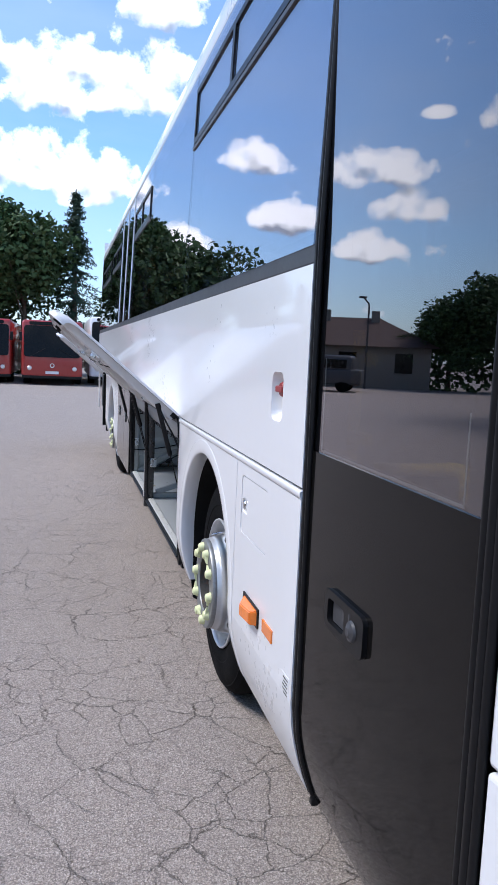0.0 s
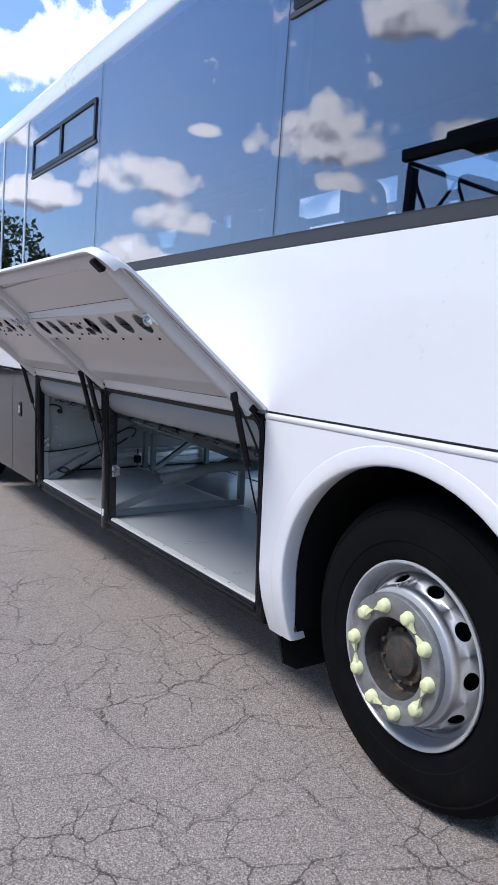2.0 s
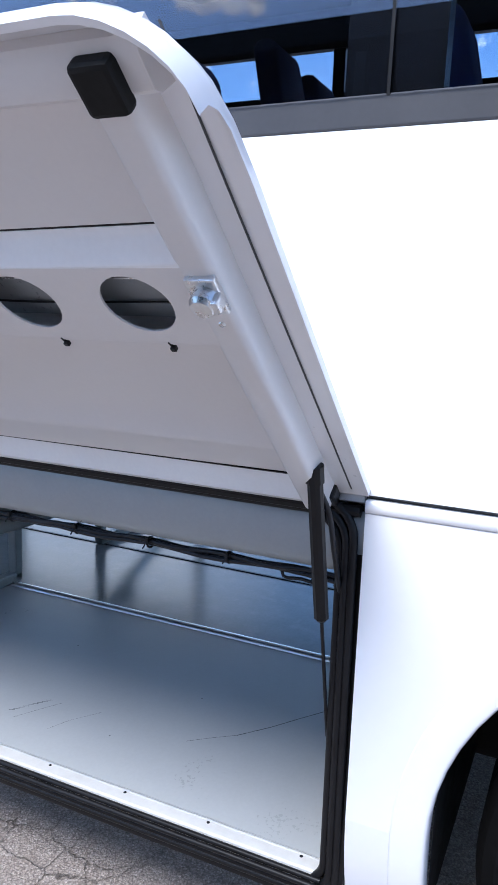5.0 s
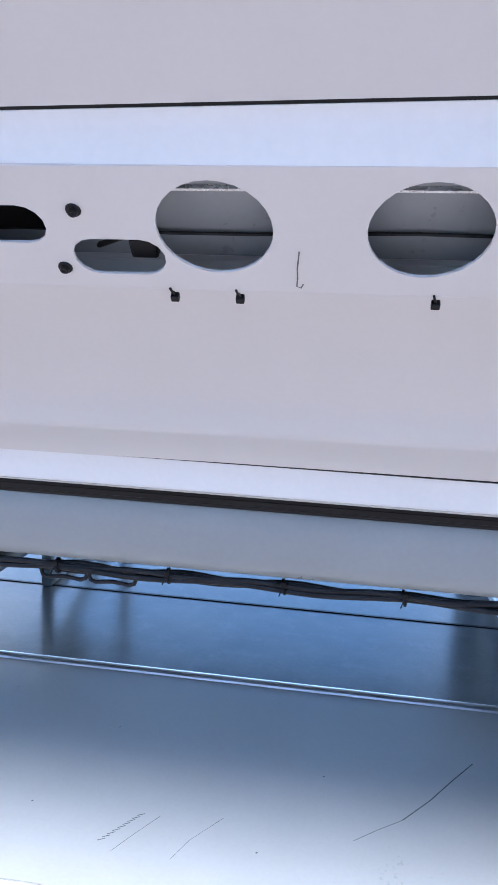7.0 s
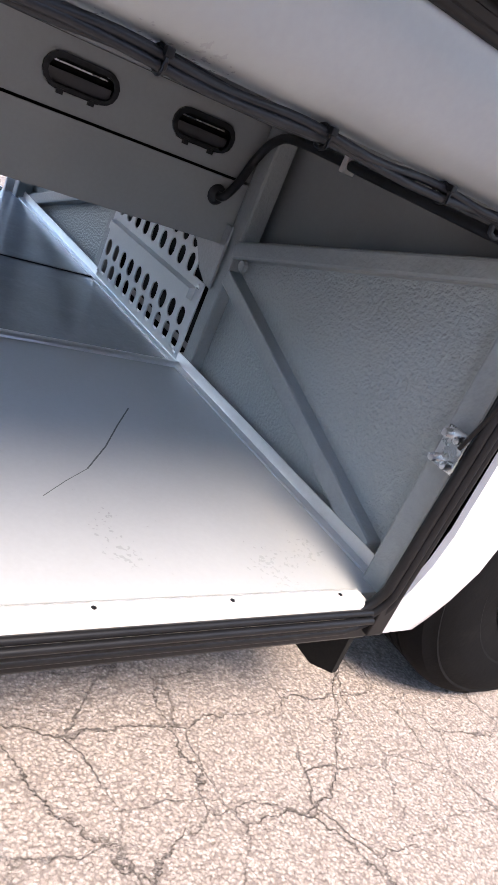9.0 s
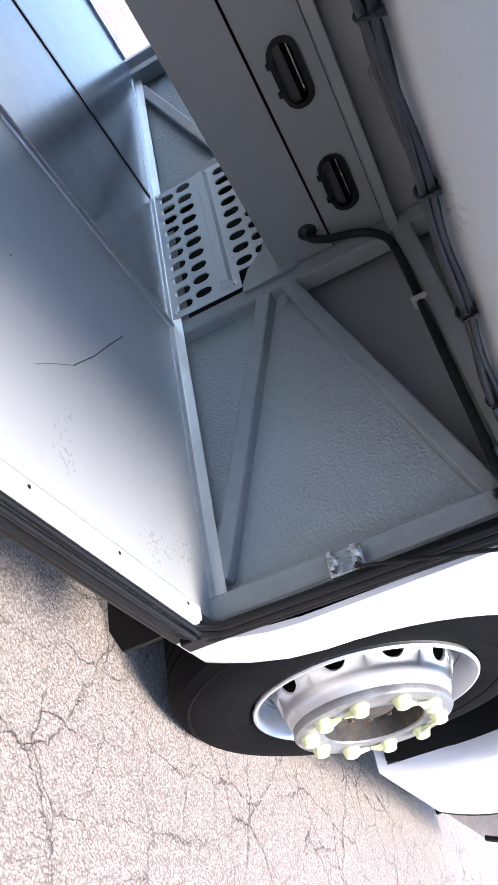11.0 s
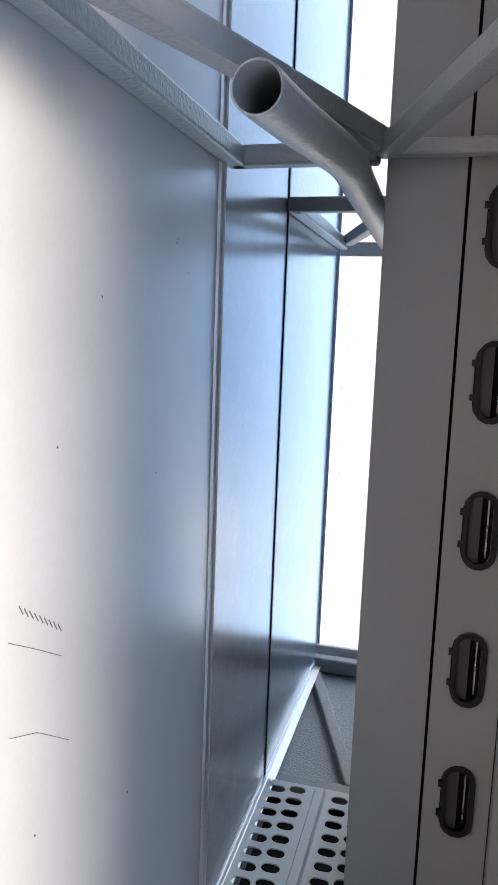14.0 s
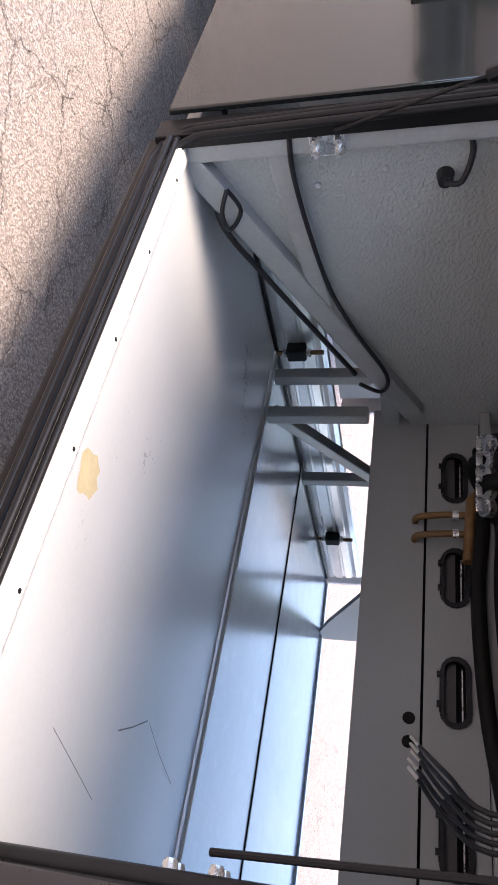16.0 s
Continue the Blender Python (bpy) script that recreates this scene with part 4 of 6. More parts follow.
# divider between the two bays
def divider(y):
    for sgn in (0, 1):
        def mx(p):
            return (WIDTH - p[0], p[1], p[2]) if sgn else p
        for p, q, w, h in (((0.07, y, 0.452), (0.985, y, 0.452), 0.04, 0.04), ((0.10, y + 0.01, 0.475), (0.93, y + 0.01, 0.745), 0.04, 0.04), ((0.967, y, 0.44), (0.967, y, 0.735), 0.04, 0.04),
                           ((0.93, y, 0.75), (0.10, y, 1.05), 0.04, 0.035), ((0.935, y, 0.735), (0.935, y, 1.16), 0.035, 0.03)):
            piece("divider_tube", GREY_TUBE, lambda bm: bar(bm, mx(p), mx(q), w, h, 0.006), None, "grey painted square tube")


divider(5.70)
for p, q in (((0.965, 7.045, 0.435), (0.965, 7.045, 0.735)), ((0.965, 7.20, 0.435), (0.965, 7.20, 0.735)), ((1.57, 7.245, 0.435), (1.57, 7.245, 0.735)), ((0.99, 7.08, 0.44), (1.55, 7.225, 0.73))):
    piece("rear_post", GREY_TUBE, lambda bm: bar(bm, p, q, 0.04, 0.04, 0.006), None, "grey painted square tube")


def pipe_mesh(bm):
    c = [Vector((0.362, 5.638, 0.655)), Vector((0.50, 5.640, 0.668)), Vector((0.66, 5.642, 0.690)), Vector((0.78, 5.642, 0.703)), Vector((0.95, 5.640, 0.700)), Vector((1.25, 5.635, 0.698)), Vector((1.7, 5.63, 0.692))]
    pts = []
    for i in range(len(c) - 1):
        p0, p1, p2, p3 = c[max(i - 1, 0)], c[i], c[i + 1], c[min(i + 2, len(c) - 1)]
        for k in range(5):
            t = k / 5
            pts.append(0.5 * (2 * p1 + (p2 - p0) * t + (2 * p0 - 5 * p1 + 4 * p2 - p3) * t * t + (3 * p1 - p0 - 3 * p2 + p3) * t ** 3))
    pts.append(c[-1])
    tube(bm, pts, 0.0325, 24, caps=False)
    tube(bm, [p for p in pts], 0.0295, 24, caps=False)
    tube(bm, [pts[0] - Vector((0.0008, 0, 0)), pts[0]], [0.0295, 0.0325], 24, caps=False)


piece("drain_pipe", GREY_TUBE, pipe_mesh, None, "open grey painted steel pipe", 60)


# rear wall of the second bay
REAR_SHEET = [(0.03, 0.40), (0.20, 0.48), (0.42, 0.61), (0.85, 0.85), (0.95, 0.85), (0.95, 1.18), (0.03, 1.18)]
rear_bulk = piece("rear_bulkhead", GREY, lambda bm: plate(bm, REAR_SHEET, (), 0.02, across(BULK2 + 0.03)), None, "grey textured rear bulkhead")
piece("bulkhead_panel", GREY, lambda bm: plate(bm, mirror_x(REAR_SHEET), (), 0.02, across(BULK2 + 0.03)), rear_bulk)
for p, q, w in (((0.06, BULK2, 0.412), (0.885, BULK2, 0.868), 0.055), ((0.06, BULK2 + 0.005, 0.608), (0.52, BULK2 + 0.005, 0.665), 0.045), ((0.06, BULK2 - 0.005, 0.40), (0.06, BULK2 - 0.005, 1.19), 0.06), ((0.83, BULK2 + 0.03, 0.80), (0.96, BULK2 + 0.03, 0.80), 0.05)):
    piece("brace_tube", GREY_TUBE, lambda bm: bar(bm, p, q, w, 0.045, 0.007), rear_bulk, "grey painted square tube")
for x, z, r in ((0.151, 0.82, 0.006), (0.179, 0.682, 0.006)):
    piece("plug", STEEL, lambda bm: lathe(bm, [(0, 0.003), (r, 0.002), (r * 1.2, 0)], 12, Matrix.Translation((x, BULK2 + 0.008, z)) @ Matrix.Rotation(radians(90), 4, "X")), rear_bulk)
piece("cable_plug", CABLE, lambda bm: (lathe(bm, [(0, 0.03), (0.014, 0.028), (0.018, 0.0)], 14, Matrix.Translation((0.175, BULK2 + 0.008, 0.935)) @ Matrix.Rotation(radians(90), 4, "X")), tube(bm, bend([(0.175, BULK2 - 0.02, 0.935), (0.17, BULK2 - 0.03, 0.965), (0.12, BULK2 - 0.01, 0.985), (0.07, BULK2 - 0.005, 0.975)]), 0.006, 8)), rear_bulk)


def wavy(p, q, n, amp, seed, turns=3.0):
    rnd = random.Random(seed)
    ph = rnd.random() * 6.28
    p, q = Vector(p), Vector(q)
    return [p.lerp(q, i / n) + Vector((math.sin(ph + turns * 6.28 * i / n) * amp, 0, math.cos(ph * 1.7 + turns * 7.1 * i / n) * amp)) for i in range(n + 1)]


# wiring along the edge beam
for k in range(4):
    piece("wiring_harness", CABLE, lambda bm: tube(bm, wavy((0.066 + 0.007 * (k % 2), 4.05, 1.036 + 0.007 * (k // 2)), (0.066 + 0.007 * (k % 2), 5.62, 1.036 + 0.007 * (k // 2)), 70, 0.0025, k, 5.0 + k), 0.0050, 7), None, "dark bundled cables tied along the beam", 60)
piece("wiring_harness", CABLE, lambda bm: tube(bm, wavy((0.07, 5.76, 1.04), (0.07, 6.77, 1.04), 40, 0.004, 9, 6.0), 0.008, 7), None, "dark bundled cables tied along the beam", 60)
TIES = [4.115 + 0.189 * k for k in range(9)] + [5.9, 6.15, 6.4, 6.62]
for y in TIES:
    def tie(bm):
        tube(bm, [(0.07 + 0.0130 * math.cos(a), y + 0.002 * math.sin(a), 1.040 + 0.0110 * math.sin(a)) for a in [6.2832 * i / 12 for i in range(12)]], 0.0026, 6, closed=True)
        box(bm, (0.053, y - 0.004, 1.044), (0.061, y + 0.004, 1.052), 0.001)
        bar(bm, (0.057, y, 1.046), (0.05, y + 0.006, 1.030), 0.003, 0.0015, 0)
    piece("cable_tie", BLACK, tie, None, "black cable tie")


for c, n in ((4.965, 1), (5.05, 2), (4.15, 3)):
    piece("cable_loop", CABLE, lambda bm: tube(bm, [(0.062 + 0.004 * n, c + 0.040 * math.cos(a), 1.030 + 0.012 * math.sin(a) + 0.004 * math.sin(3 * a)) for a in [6.2832 * i / 16 for i in range(16)]], 0.0038, 6, closed=True), None, "dark looped cable end", 60)
piece("flap_cable", CABLE, lambda bm: tube(bm, bend([(0.07, 4.09, 1.035), (0.07, 4.06, 1.02), (0.055, 4.05, 1.0), (0.02, 4.05, 1.02), (-0.03, 4.052, 1.12), (-0.075, 4.05, 1.2), (-0.095, 4.06, 1.24)]), 0.005, 7), None, "dark cable to the flap", 60)
piece("cable_knot", CABLE, lambda bm: tube(bm, [(0.09, 4.02, 1.03), (0.085, 4.03, 1.0), (0.07, 4.05, 1.005), (0.075, 4.075, 1.03)], 0.012, 8), None, "", 60)


def conduit_mesh(bm):
    tube(bm, bend([(0.945, 4.045, 0.855), (0.925, 4.04, 0.86), (0.92, 4.02, 0.90), (0.92, 4.0, 0.96), (0.88, 3.995, 1.01), (0.80, 3.99, 1.03), (0.5, 3.985, 1.025), (0.2, 3.985, 1.02), (0.11, 4.0, 1.02)]), 0.0105, 10)
    lathe(bm, [(0.0, 0.012), (0.018, 0.010), (0.024, 0.0)], 16, Matrix.Translation((0.95, 4.045, 0.855)) @ Matrix.Rotation(radians(-90), 4, "Y"))


piece("conduit", CABLE, conduit_mesh, None, "black corrugated cable conduit", 60)
slab("conduit_clip", (0.62, 3.97, 1.010), (0.635, 4.0, 1.045), ALU, 0.002)
piece("rear_cable", CABLE, lambda bm: tube(bm, bend([(0.05, BULK2 - 0.03, 0.645), (0.12, BULK2 - 0.03, 0.642), (0.25, BULK2 - 0.03, 0.655), (0.42, BULK2 - 0.03, 0.685), (0.56, BULK2 - 0.03, 0.735), (0.70, BULK2 - 0.035, 0.80), (0.77, BULK2 - 0.03, 0.785), (0.74, BULK2 - 0.03, 0.73)]), 0.0055, 8), rear_bulk, smooth=60)
piece("rear_cable", CABLE, lambda bm: (tube(bm, bend([(0.16, BULK2 + 0.02, 0.455), (0.24, BULK2 - 0.03, 0.475), (0.36, BULK2 - 0.032, 0.535), (0.52, BULK2 - 0.032, 0.622), (0.70, BULK2 - 0.032, 0.722)]), 0.007, 8), tube(bm, bend([(0.15, BULK2 - 0.03, 0.50), (0.19, BULK2 - 0.05, 0.485), (0.24, BULK2 - 0.04, 0.49), (0.2, BULK2 - 0.03, 0.52), (0.15, BULK2 - 0.03, 0.50)]), 0.005, 8)), rear_bulk, smooth=60)


# tunnel fittings in the second bay
for k, (x, z, r) in enumerate(((0.86, 1.085, 0.024), (0.81, 1.10, 0.020), (0.885, 1.03, 0.017))):
    piece("heater_hose", RUBBER, lambda bm: tube(bm, bend([(x, 6.0, z + 0.03), (x, 6.2, z), (x - 0.012, 6.45, z - 0.012), (x + 0.005, 6.65, z + 0.004), (x, 6.86, z)]), r, 12), None, "black rubber heater hose", 60)
def brown_mesh(bm):
    for y in (6.626, 6.680):
        tube(bm, bend([(0.952, y, 0.874), (0.932, y, 0.878), (0.922, y, 0.90), (0.92, y + 0.004, 0.95), (0.92, y + 0.004, 1.01)]), 0.0085, 10)
    tube(bm, [(0.915, 6.55, 1.0), (0.915, 6.63, 1.005), (0.91, 6.72, 1.01), (0.90, 6.77, 1.06)], 0.014, 10)


pipes = piece("coolant_pipe", BROWN, brown_mesh, None, "brown bent pipes with hose clamps", 60)
for y in (6.630, 6.684):
    piece("hose_clamp", STEEL, lambda bm: tube(bm, [(0.92, y, 0.965), (0.92, y, 0.98)], 0.0115, 12), pipes)


def hose_mesh(bm):
    for k, (y, z) in enumerate(((6.66, 1.05), (6.72, 1.03), (6.78, 1.06))):
        tube(bm, bend([(0.88, y, z + 0.1), (0.89, y - 0.01, z + 0.04), (0.87, y + 0.03, z), (0.82, y + 0.05, z - 0.01), (0.78, y + 0.03, z + 0.05)]), 0.022, 10)


hoses = piece("rubber_hose", RUBBER, hose_mesh, None, "black rubber heater hoses", 60)
for k in range(5):
    piece("hose_clamp", STEEL, lambda bm: (tube(bm, [(0.845 - 0.02 * k, 6.66 + 0.032 * k, 1.035), (0.855 - 0.02 * k, 6.665 + 0.032 * k, 1.05)], 0.024, 14), box(bm, (0.83 - 0.02 * k, 6.64 + 0.03 * k, 1.015), (0.84 - 0.02 * k, 6.68 + 0.03 * k, 1.03), 0.003)), hoses)
for y in (6.138, 6.187):
    piece("tunnel_hole", RUBBER, lambda bm: lathe(bm, [(0.0, 0.0012), (0.0125, 0.0012), (0.0135, 0.0)], 18, Matrix.Translation((0.95, y, 0.874)) @ Matrix.Rotation(radians(-90), 4, "Y")), tunnel)


rnd = random.Random(4)
for k in range(5):
    e = Vector((0.62 + 0.04 * k, 5.98 + 0.025 * k, 0.90 + 0.012 * rnd.random()))
    w = piece("loose_wire", CABLE, lambda bm: tube(bm, bend([(0.4, 5.86 + 0.01 * k, 1.14), (0.46, 5.86 + 0.012 * k, 1.0), (0.54, 5.91 + 0.016 * k, 0.945), e]), 0.0042, 7), None, "loose dark wire with a bare end", 60)
    piece("wire_end", COPPER, lambda bm: tube(bm, [e, e + Vector((0.045, 0.03, -0.018))], 0.0032, 6), w)


# floor marks
def mark(pts, w, mat, name="floor_scratch"):
    def build(bm):
        for (x0, y0), (x1, y1) in zip(pts, pts[1:]):
            d = Vector((x1 - x0, y1 - y0, 0)).normalized()
            n = Vector((-d.y, d.x, 0)) * w
            bm.faces.new([bm.verts.new((x, y, 0.4306)) for x, y in ((x0 + n.x, y0 + n.y), (x1 + n.x, y1 + n.y), (x1 - n.x, y1 - n.y), (x0 - n.x, y0 - n.y))])
    piece(name, mat, build, None, "", 0)


mark([(0.651, 4.245), (0.57, 4.303), (0.483, 4.362), (0.402, 4.427)], 0.0014, SCRATCH)
mark([(0.402, 4.427), (0.36, 4.48), (0.315, 4.531)], 0.0007, SCRATCH)
mark([(0.31, 4.93), (0.25, 4.965), (0.19, 4.998)], 0.0006, SCRATCH)
mark([(0.48, 5.965), (0.54, 5.99), (0.60, 6.02)], 0.0012, SCRATCH)
mark([(0.61, 6.02), (0.70, 5.99), (0.80, 5.965)], 0.0008, SCRATCH)
mark([(0.263, 5.901), (0.35, 5.88), (0.453, 5.854)], 0.0007, SCRATCH)


for k in range(9):
    mark([(0.213 + 0.011 * k, 5.034 - 0.007 * k), (0.222 + 0.011 * k, 5.020 - 0.007 * k)], 0.0011, SCRATCH)
mark([(0.19, 4.88), (0.25, 4.855), (0.33, 4.80)], 0.0005, SCRATCH)
for x, y in ((0.30, 5.21), (0.24, 4.72), (0.52, 4.60), (0.42, 5.40), (0.62, 5.12)):
    mark([(x, y), (x + 0.004, y - 0.003)], 0.0016, SCRATCH)


def stain_mesh(bm):
    rnd = random.Random(2)
    bm.faces.new([bm.verts.new((0.132 + 0.026 * math.cos(a) * (1 + 0.5 * rnd.random()), 6.224 + 0.038 * math.sin(a) * (0.8 + 0.4 * rnd.random()), 0.4305)) for a in [6.2832 * k / 18 for k in range(18)]])


piece("floor_stain", STAIN, stain_mesh, None, "ochre dried stain", 0)

# ---- flaps ----
FLAP_TILT = 40.0
FA = radians(FLAP_TILT)
# flap space: x along the flap from its hinge, y along the coach, z out of its inner side
FM = Matrix(((-math.cos(FA), 0, -math.sin(FA), 0.0), (0, 1, 0, 0), (math.sin(FA), 0, -math.cos(FA), 1.235), (0, 0, 0, 1)))


def flap(y0, y1, holes, slots, locks=True, skew=0.0):
    G = FM @ Matrix(((1, -skew, 0, skew * 4.3), (0, 1, 0, 0), (0, 0, 1, 0), (0, 0, 0, 1)))
    G2 = FM @ Matrix(((1, -1.8 * skew, 0, 1.8 * skew * 4.3), (0, 1, 0, 0), (0, 0, 1, 0), (0, 0, 0, 1)))
    sk = [(0.0, 0.0), (0.70, 0.0), (0.80, 0.004), (0.845, 0.012), (0.868, 0.024), (0.878, 0.042), (0.876, 0.056), (0.868, 0.056), (0.862, 0.036), (0.84, 0.024), (0.80, 0.016), (0.70, 0.013), (0.0, 0.013)]
    def skin(bm):
        r, rows = 0.095, []
        near = [r * (1 - math.cos(math.pi / 2 * k / 7)) for k in range(8)]
        for y in [y0 + d for d in near] + [y1 - d for d in near[::-1]]:
            d = min(y - y0, y1 - y, r)
            top = 0.878 - (r - math.sqrt(max(0.0, r * r - (r - d) ** 2)))
            rows.append([bm.verts.new(FM @ Vector((u if u < 0.6 else 0.6 + (u - 0.6) * (top - 0.6) / 0.278, y, n))) for u, n in sk])
        for p, q in zip(rows, rows[1:]):
            for k in range(len(sk)):
                bm.faces.new((p[k], p[(k + 1) % len(sk)], q[(k + 1) % len(sk)], q[k]))
        bm.faces.new(rows[0][::-1])
        bm.faces.new(rows[-1])
    ob = piece("luggage_flap", WHITE, skin, None, "open white luggage flap with a perforated inner beam", 50)
    a, b = y0 + 0.10, y1 - 0.10
    inn = [(0.0572, 0.0125), (0.0572, 0.0165), (0.0577, 0.017), (0.165, 0.0375), (0.176, 0.0385), (0.186, 0.036), (0.212, 0.0245), (0.25, 0.0205), (0.455, 0.020), (0.455, 0.013)]
    piece("inner_panel", FLAP_WHITE, lambda bm: sweep(bm, inn, a - 0.005, b + 0.005, G), ob, smooth=20)
    piece("hinge_strip", FLAP_SKYLIT, lambda bm: sweep(bm, [(0.004, 0.012), (0.004, 0.037), (0.007, 0.041), (0.012, 0.0405), (0.052, 0.0172), (0.0545, 0.0165), (0.0545, 0.012)], a - 0.005, b + 0.005, FM), ob, smooth=20)
    piece("hinge_edge", SILL_PAINT, lambda bm: sweep(bm, [(-0.010, 0.029), (-0.010, 0.035), (-0.0065, 0.0378), (-0.005, 0.0362), (-0.003, 0.0388), (0.003, 0.041), (0.004, 0.030)], a, b, FM), ob, smooth=20)
    piece("panel_seam", BLACK, lambda bm: sweep(bm, [(0.0542, 0.0130), (0.0542, 0.0185), (0.0572, 0.0185), (0.0572, 0.0130)], a, b, FM), ob)
    out = [(0.586, 0.0560), (0.592, 0.0565), (0.597, 0.0545), (0.616, 0.038), (0.624, 0.0345), (0.631, 0.034), (0.631, 0.016), (0.60, 0.016), (0.59, 0.05)]
    piece("outer_stiffener", FLAP_SKYLIT, lambda bm: sweep(bm, out, a - 0.005, b + 0.005, G2), ob, smooth=20)
    piece("panel_seam", BLACK, lambda bm: sweep(bm, [(0.6312, 0.0335), (0.6312, 0.020), (0.6340, 0.020), (0.6340, 0.0328)], a, b, G2), ob)
    piece("outer_panel", FLAP_WHITE, lambda bm: sweep(bm, [(0.6342, 0.0335), (0.6342, 0.014), (0.80, 0.016), (0.80, 0.031)], a - 0.005, b + 0.005, G2), ob)
    piece("edge_rail", FLAP_WHITE, lambda bm: sweep(bm, [(0.785, 0.014), (0.792, 0.042), (0.80, 0.05), (0.835, 0.05), (0.846, 0.042), (0.85, 0.02), (0.83, 0.016)], y0 + 0.035, y1 - 0.035, FM), ob, smooth=40)

    # perforated beam
    def beam(bm):
        hs = [circle(0.527, y, 0.050, 28) for y in holes] + [slot(u, y, 0.085, 0.042, 7, along=1) for u, y in slots]
        plate(bm, [(0.452, a - 0.005), (0.590, a - 0.005), (0.590, b + 0.005), (0.452, b + 0.005)], hs, 0.003, G @ Matrix.Translation((0, 0, 0.0535)))
        sweep(bm, [(0.4515, 0.0165), (0.4515, 0.0560), (0.4545, 0.0567), (0.4545, 0.0165)], a - 0.005, b + 0.005, G)
    piece("perforated_beam", FLAP_WHITE, beam, ob, "pale beam with a row of round holes", 25)
    # White skin behind the holes drawn in grey: the shade inside is painted.
    piece("shaded_beam_back", BEAM, lambda bm: sweep(bm, [(0.46, 0.0135), (0.46, 0.0175), (0.60, 0.0175), (0.60, 0.0135)], a, b, G), ob)
    piece("pull_rod", STEEL, lambda bm: tube(bm, [G @ Vector((0.548, y, 0.030)) for y in (a, (a + b) / 2, b)], 0.0028, 7), ob, "thin steel pull rod")
    piece("beam_cable", CABLE, lambda bm: tube(bm, [G @ Vector((0.492 + 0.002 * math.sin(k * 1.3), a + (b - a) * k / 20, 0.022)) for k in range(21)], 0.0018, 6), ob)
    for y in [h - 0.012 for h in holes] + [s[1] - 0.04 for s in slots[:1]]:
        def tie(bm):
            bar(bm, G @ Vector((0.456, y, 0.056)), G @ Vector((0.445, y - 0.003, 0.056)), 0.0035, 0.002, 0)
            box(bm, (0.440, y - 0.007, 0.053), (0.447, y + 0.001, 0.060), 0.001, G)
        piece("cable_tie", BLACK, tie, ob, "black cable tie")
    # lock mechanism bolts
    if slots:
        c = slots[0][1] + 0.05
        for u, y in ((0.479, c + 0.005), (0.479, c + 0.098), (0.546, c - 0.022), (0.546, c + 0.099)):
            piece("flange_bolt", BLACK, lambda bm: lathe(bm, [(0.0, 0.004), (0.0025, 0.0055), (0.004, 0.005), (0.0045, 0.002), (0.0065, 0.0015), (0.007, 0.0)], 14, G @ Matrix.Translation((u, y, 0.0565))), ob)
        u, y = slots[1]
        slab("lock_box", (u - 0.03, y - 0.055, 0.022), (u + 0.03, y + 0.055, 0.030), BLACK_GLASS, 0.002, ob).data.transform(G)
        for dy in (-0.018, 0.024):
            piece("lock_screw", STEEL, lambda bm: lathe(bm, [(0.0, 0.003), (0.005, 0.003), (0.0075, 0.0)], 12, G @ Matrix.Translation((u + 0.006, y + dy, 0.030))), ob)
        u, y = slots[0]
        piece("lock_lever", BLACK, lambda bm: (bar(bm, G @ Vector((u - 0.012, y + 0.03, 0.030)), G @ Vector((u + 0.006, y - 0.005, 0.034)), 0.006, 0.005), box(bm, (u - 0.018, y - 0.03, 0.024), (u + 0.004, y - 0.004, 0.04), 0.003, G)), ob)
    # side bars
    for e, s in ((y0, 1), (y1, -1)):
        p, q = sorted((e + s * 0.056, e + s * 0.106))
        piece("side_bar", FLAP_WHITE, lambda bm: sweep(bm, [(0.0, p), (0.013, p), (0.046, p + 0.003), (0.054, p + 0.007), (0.057, p + 0.013), (0.057, q - 0.008), (0.054, q - 0.003), (0.046, q), (0.0, q)] if s > 0 else [(0.0, p), (0.046, p), (0.054, p + 0.003), (0.057, p + 0.008), (0.057, q - 0.013), (0.054, q - 0.007), (0.046, q - 0.003), (0.013, q), (0.0, q)], 0.008, 0.80, FM @ Matrix(((0, 1, 0, 0), (0, 0, 1, 0), (1, 0, 0, 0), (0, 0, 0, 1)))), ob, smooth=50)
        c = e + s * 0.081
        slab("bumper", (0.786, c - 0.022, 0.044), (0.838, c + 0.022, 0.066), RUBBER, 0.006, ob, "black rubber bumper").data.transform(FM)
        piece("edge_groove", BELT, lambda bm: sweep(bm, [(0.02, 0.0128), (0.02, 0.0138), (0.84, 0.0165), (0.84, 0.0155)], e + s * 0.026, e + s * 0.0285, FM), ob)
        if locks:
            def latch(bm):
                box(bm, (0.525, c - 0.022, 0.054), (0.582, c + 0.018, 0.064), 0.003, FM)
                lathe(bm, [(0.0, 0.026), (0.013, 0.026), (0.017, 0.020), (0.017, 0.0)], 18, FM @ Matrix.Translation((0.556, c - 0.004, 0.058)))
                box(bm, (0.545, c - 0.026, 0.062), (0.565, c + 0.004, 0.082), 0.004, FM)
            piece("rotary_latch", STEEL, latch, ob, "zinc plated rotary latch")
            piece("latch_screw", STEEL, lambda bm: lathe(bm, [(0, 0.003), (0.004, 0.002), (0.005, 0)], 8, FM @ Matrix.Translation((0.50, c, 0.057))), ob)
        piece("hinge_bracket", BLACK, lambda bm: box(bm, (-0.004, c - 0.030, 0.012), (0.030, c + 0.030, 0.040), 0.004, FM), ob)
    return ob


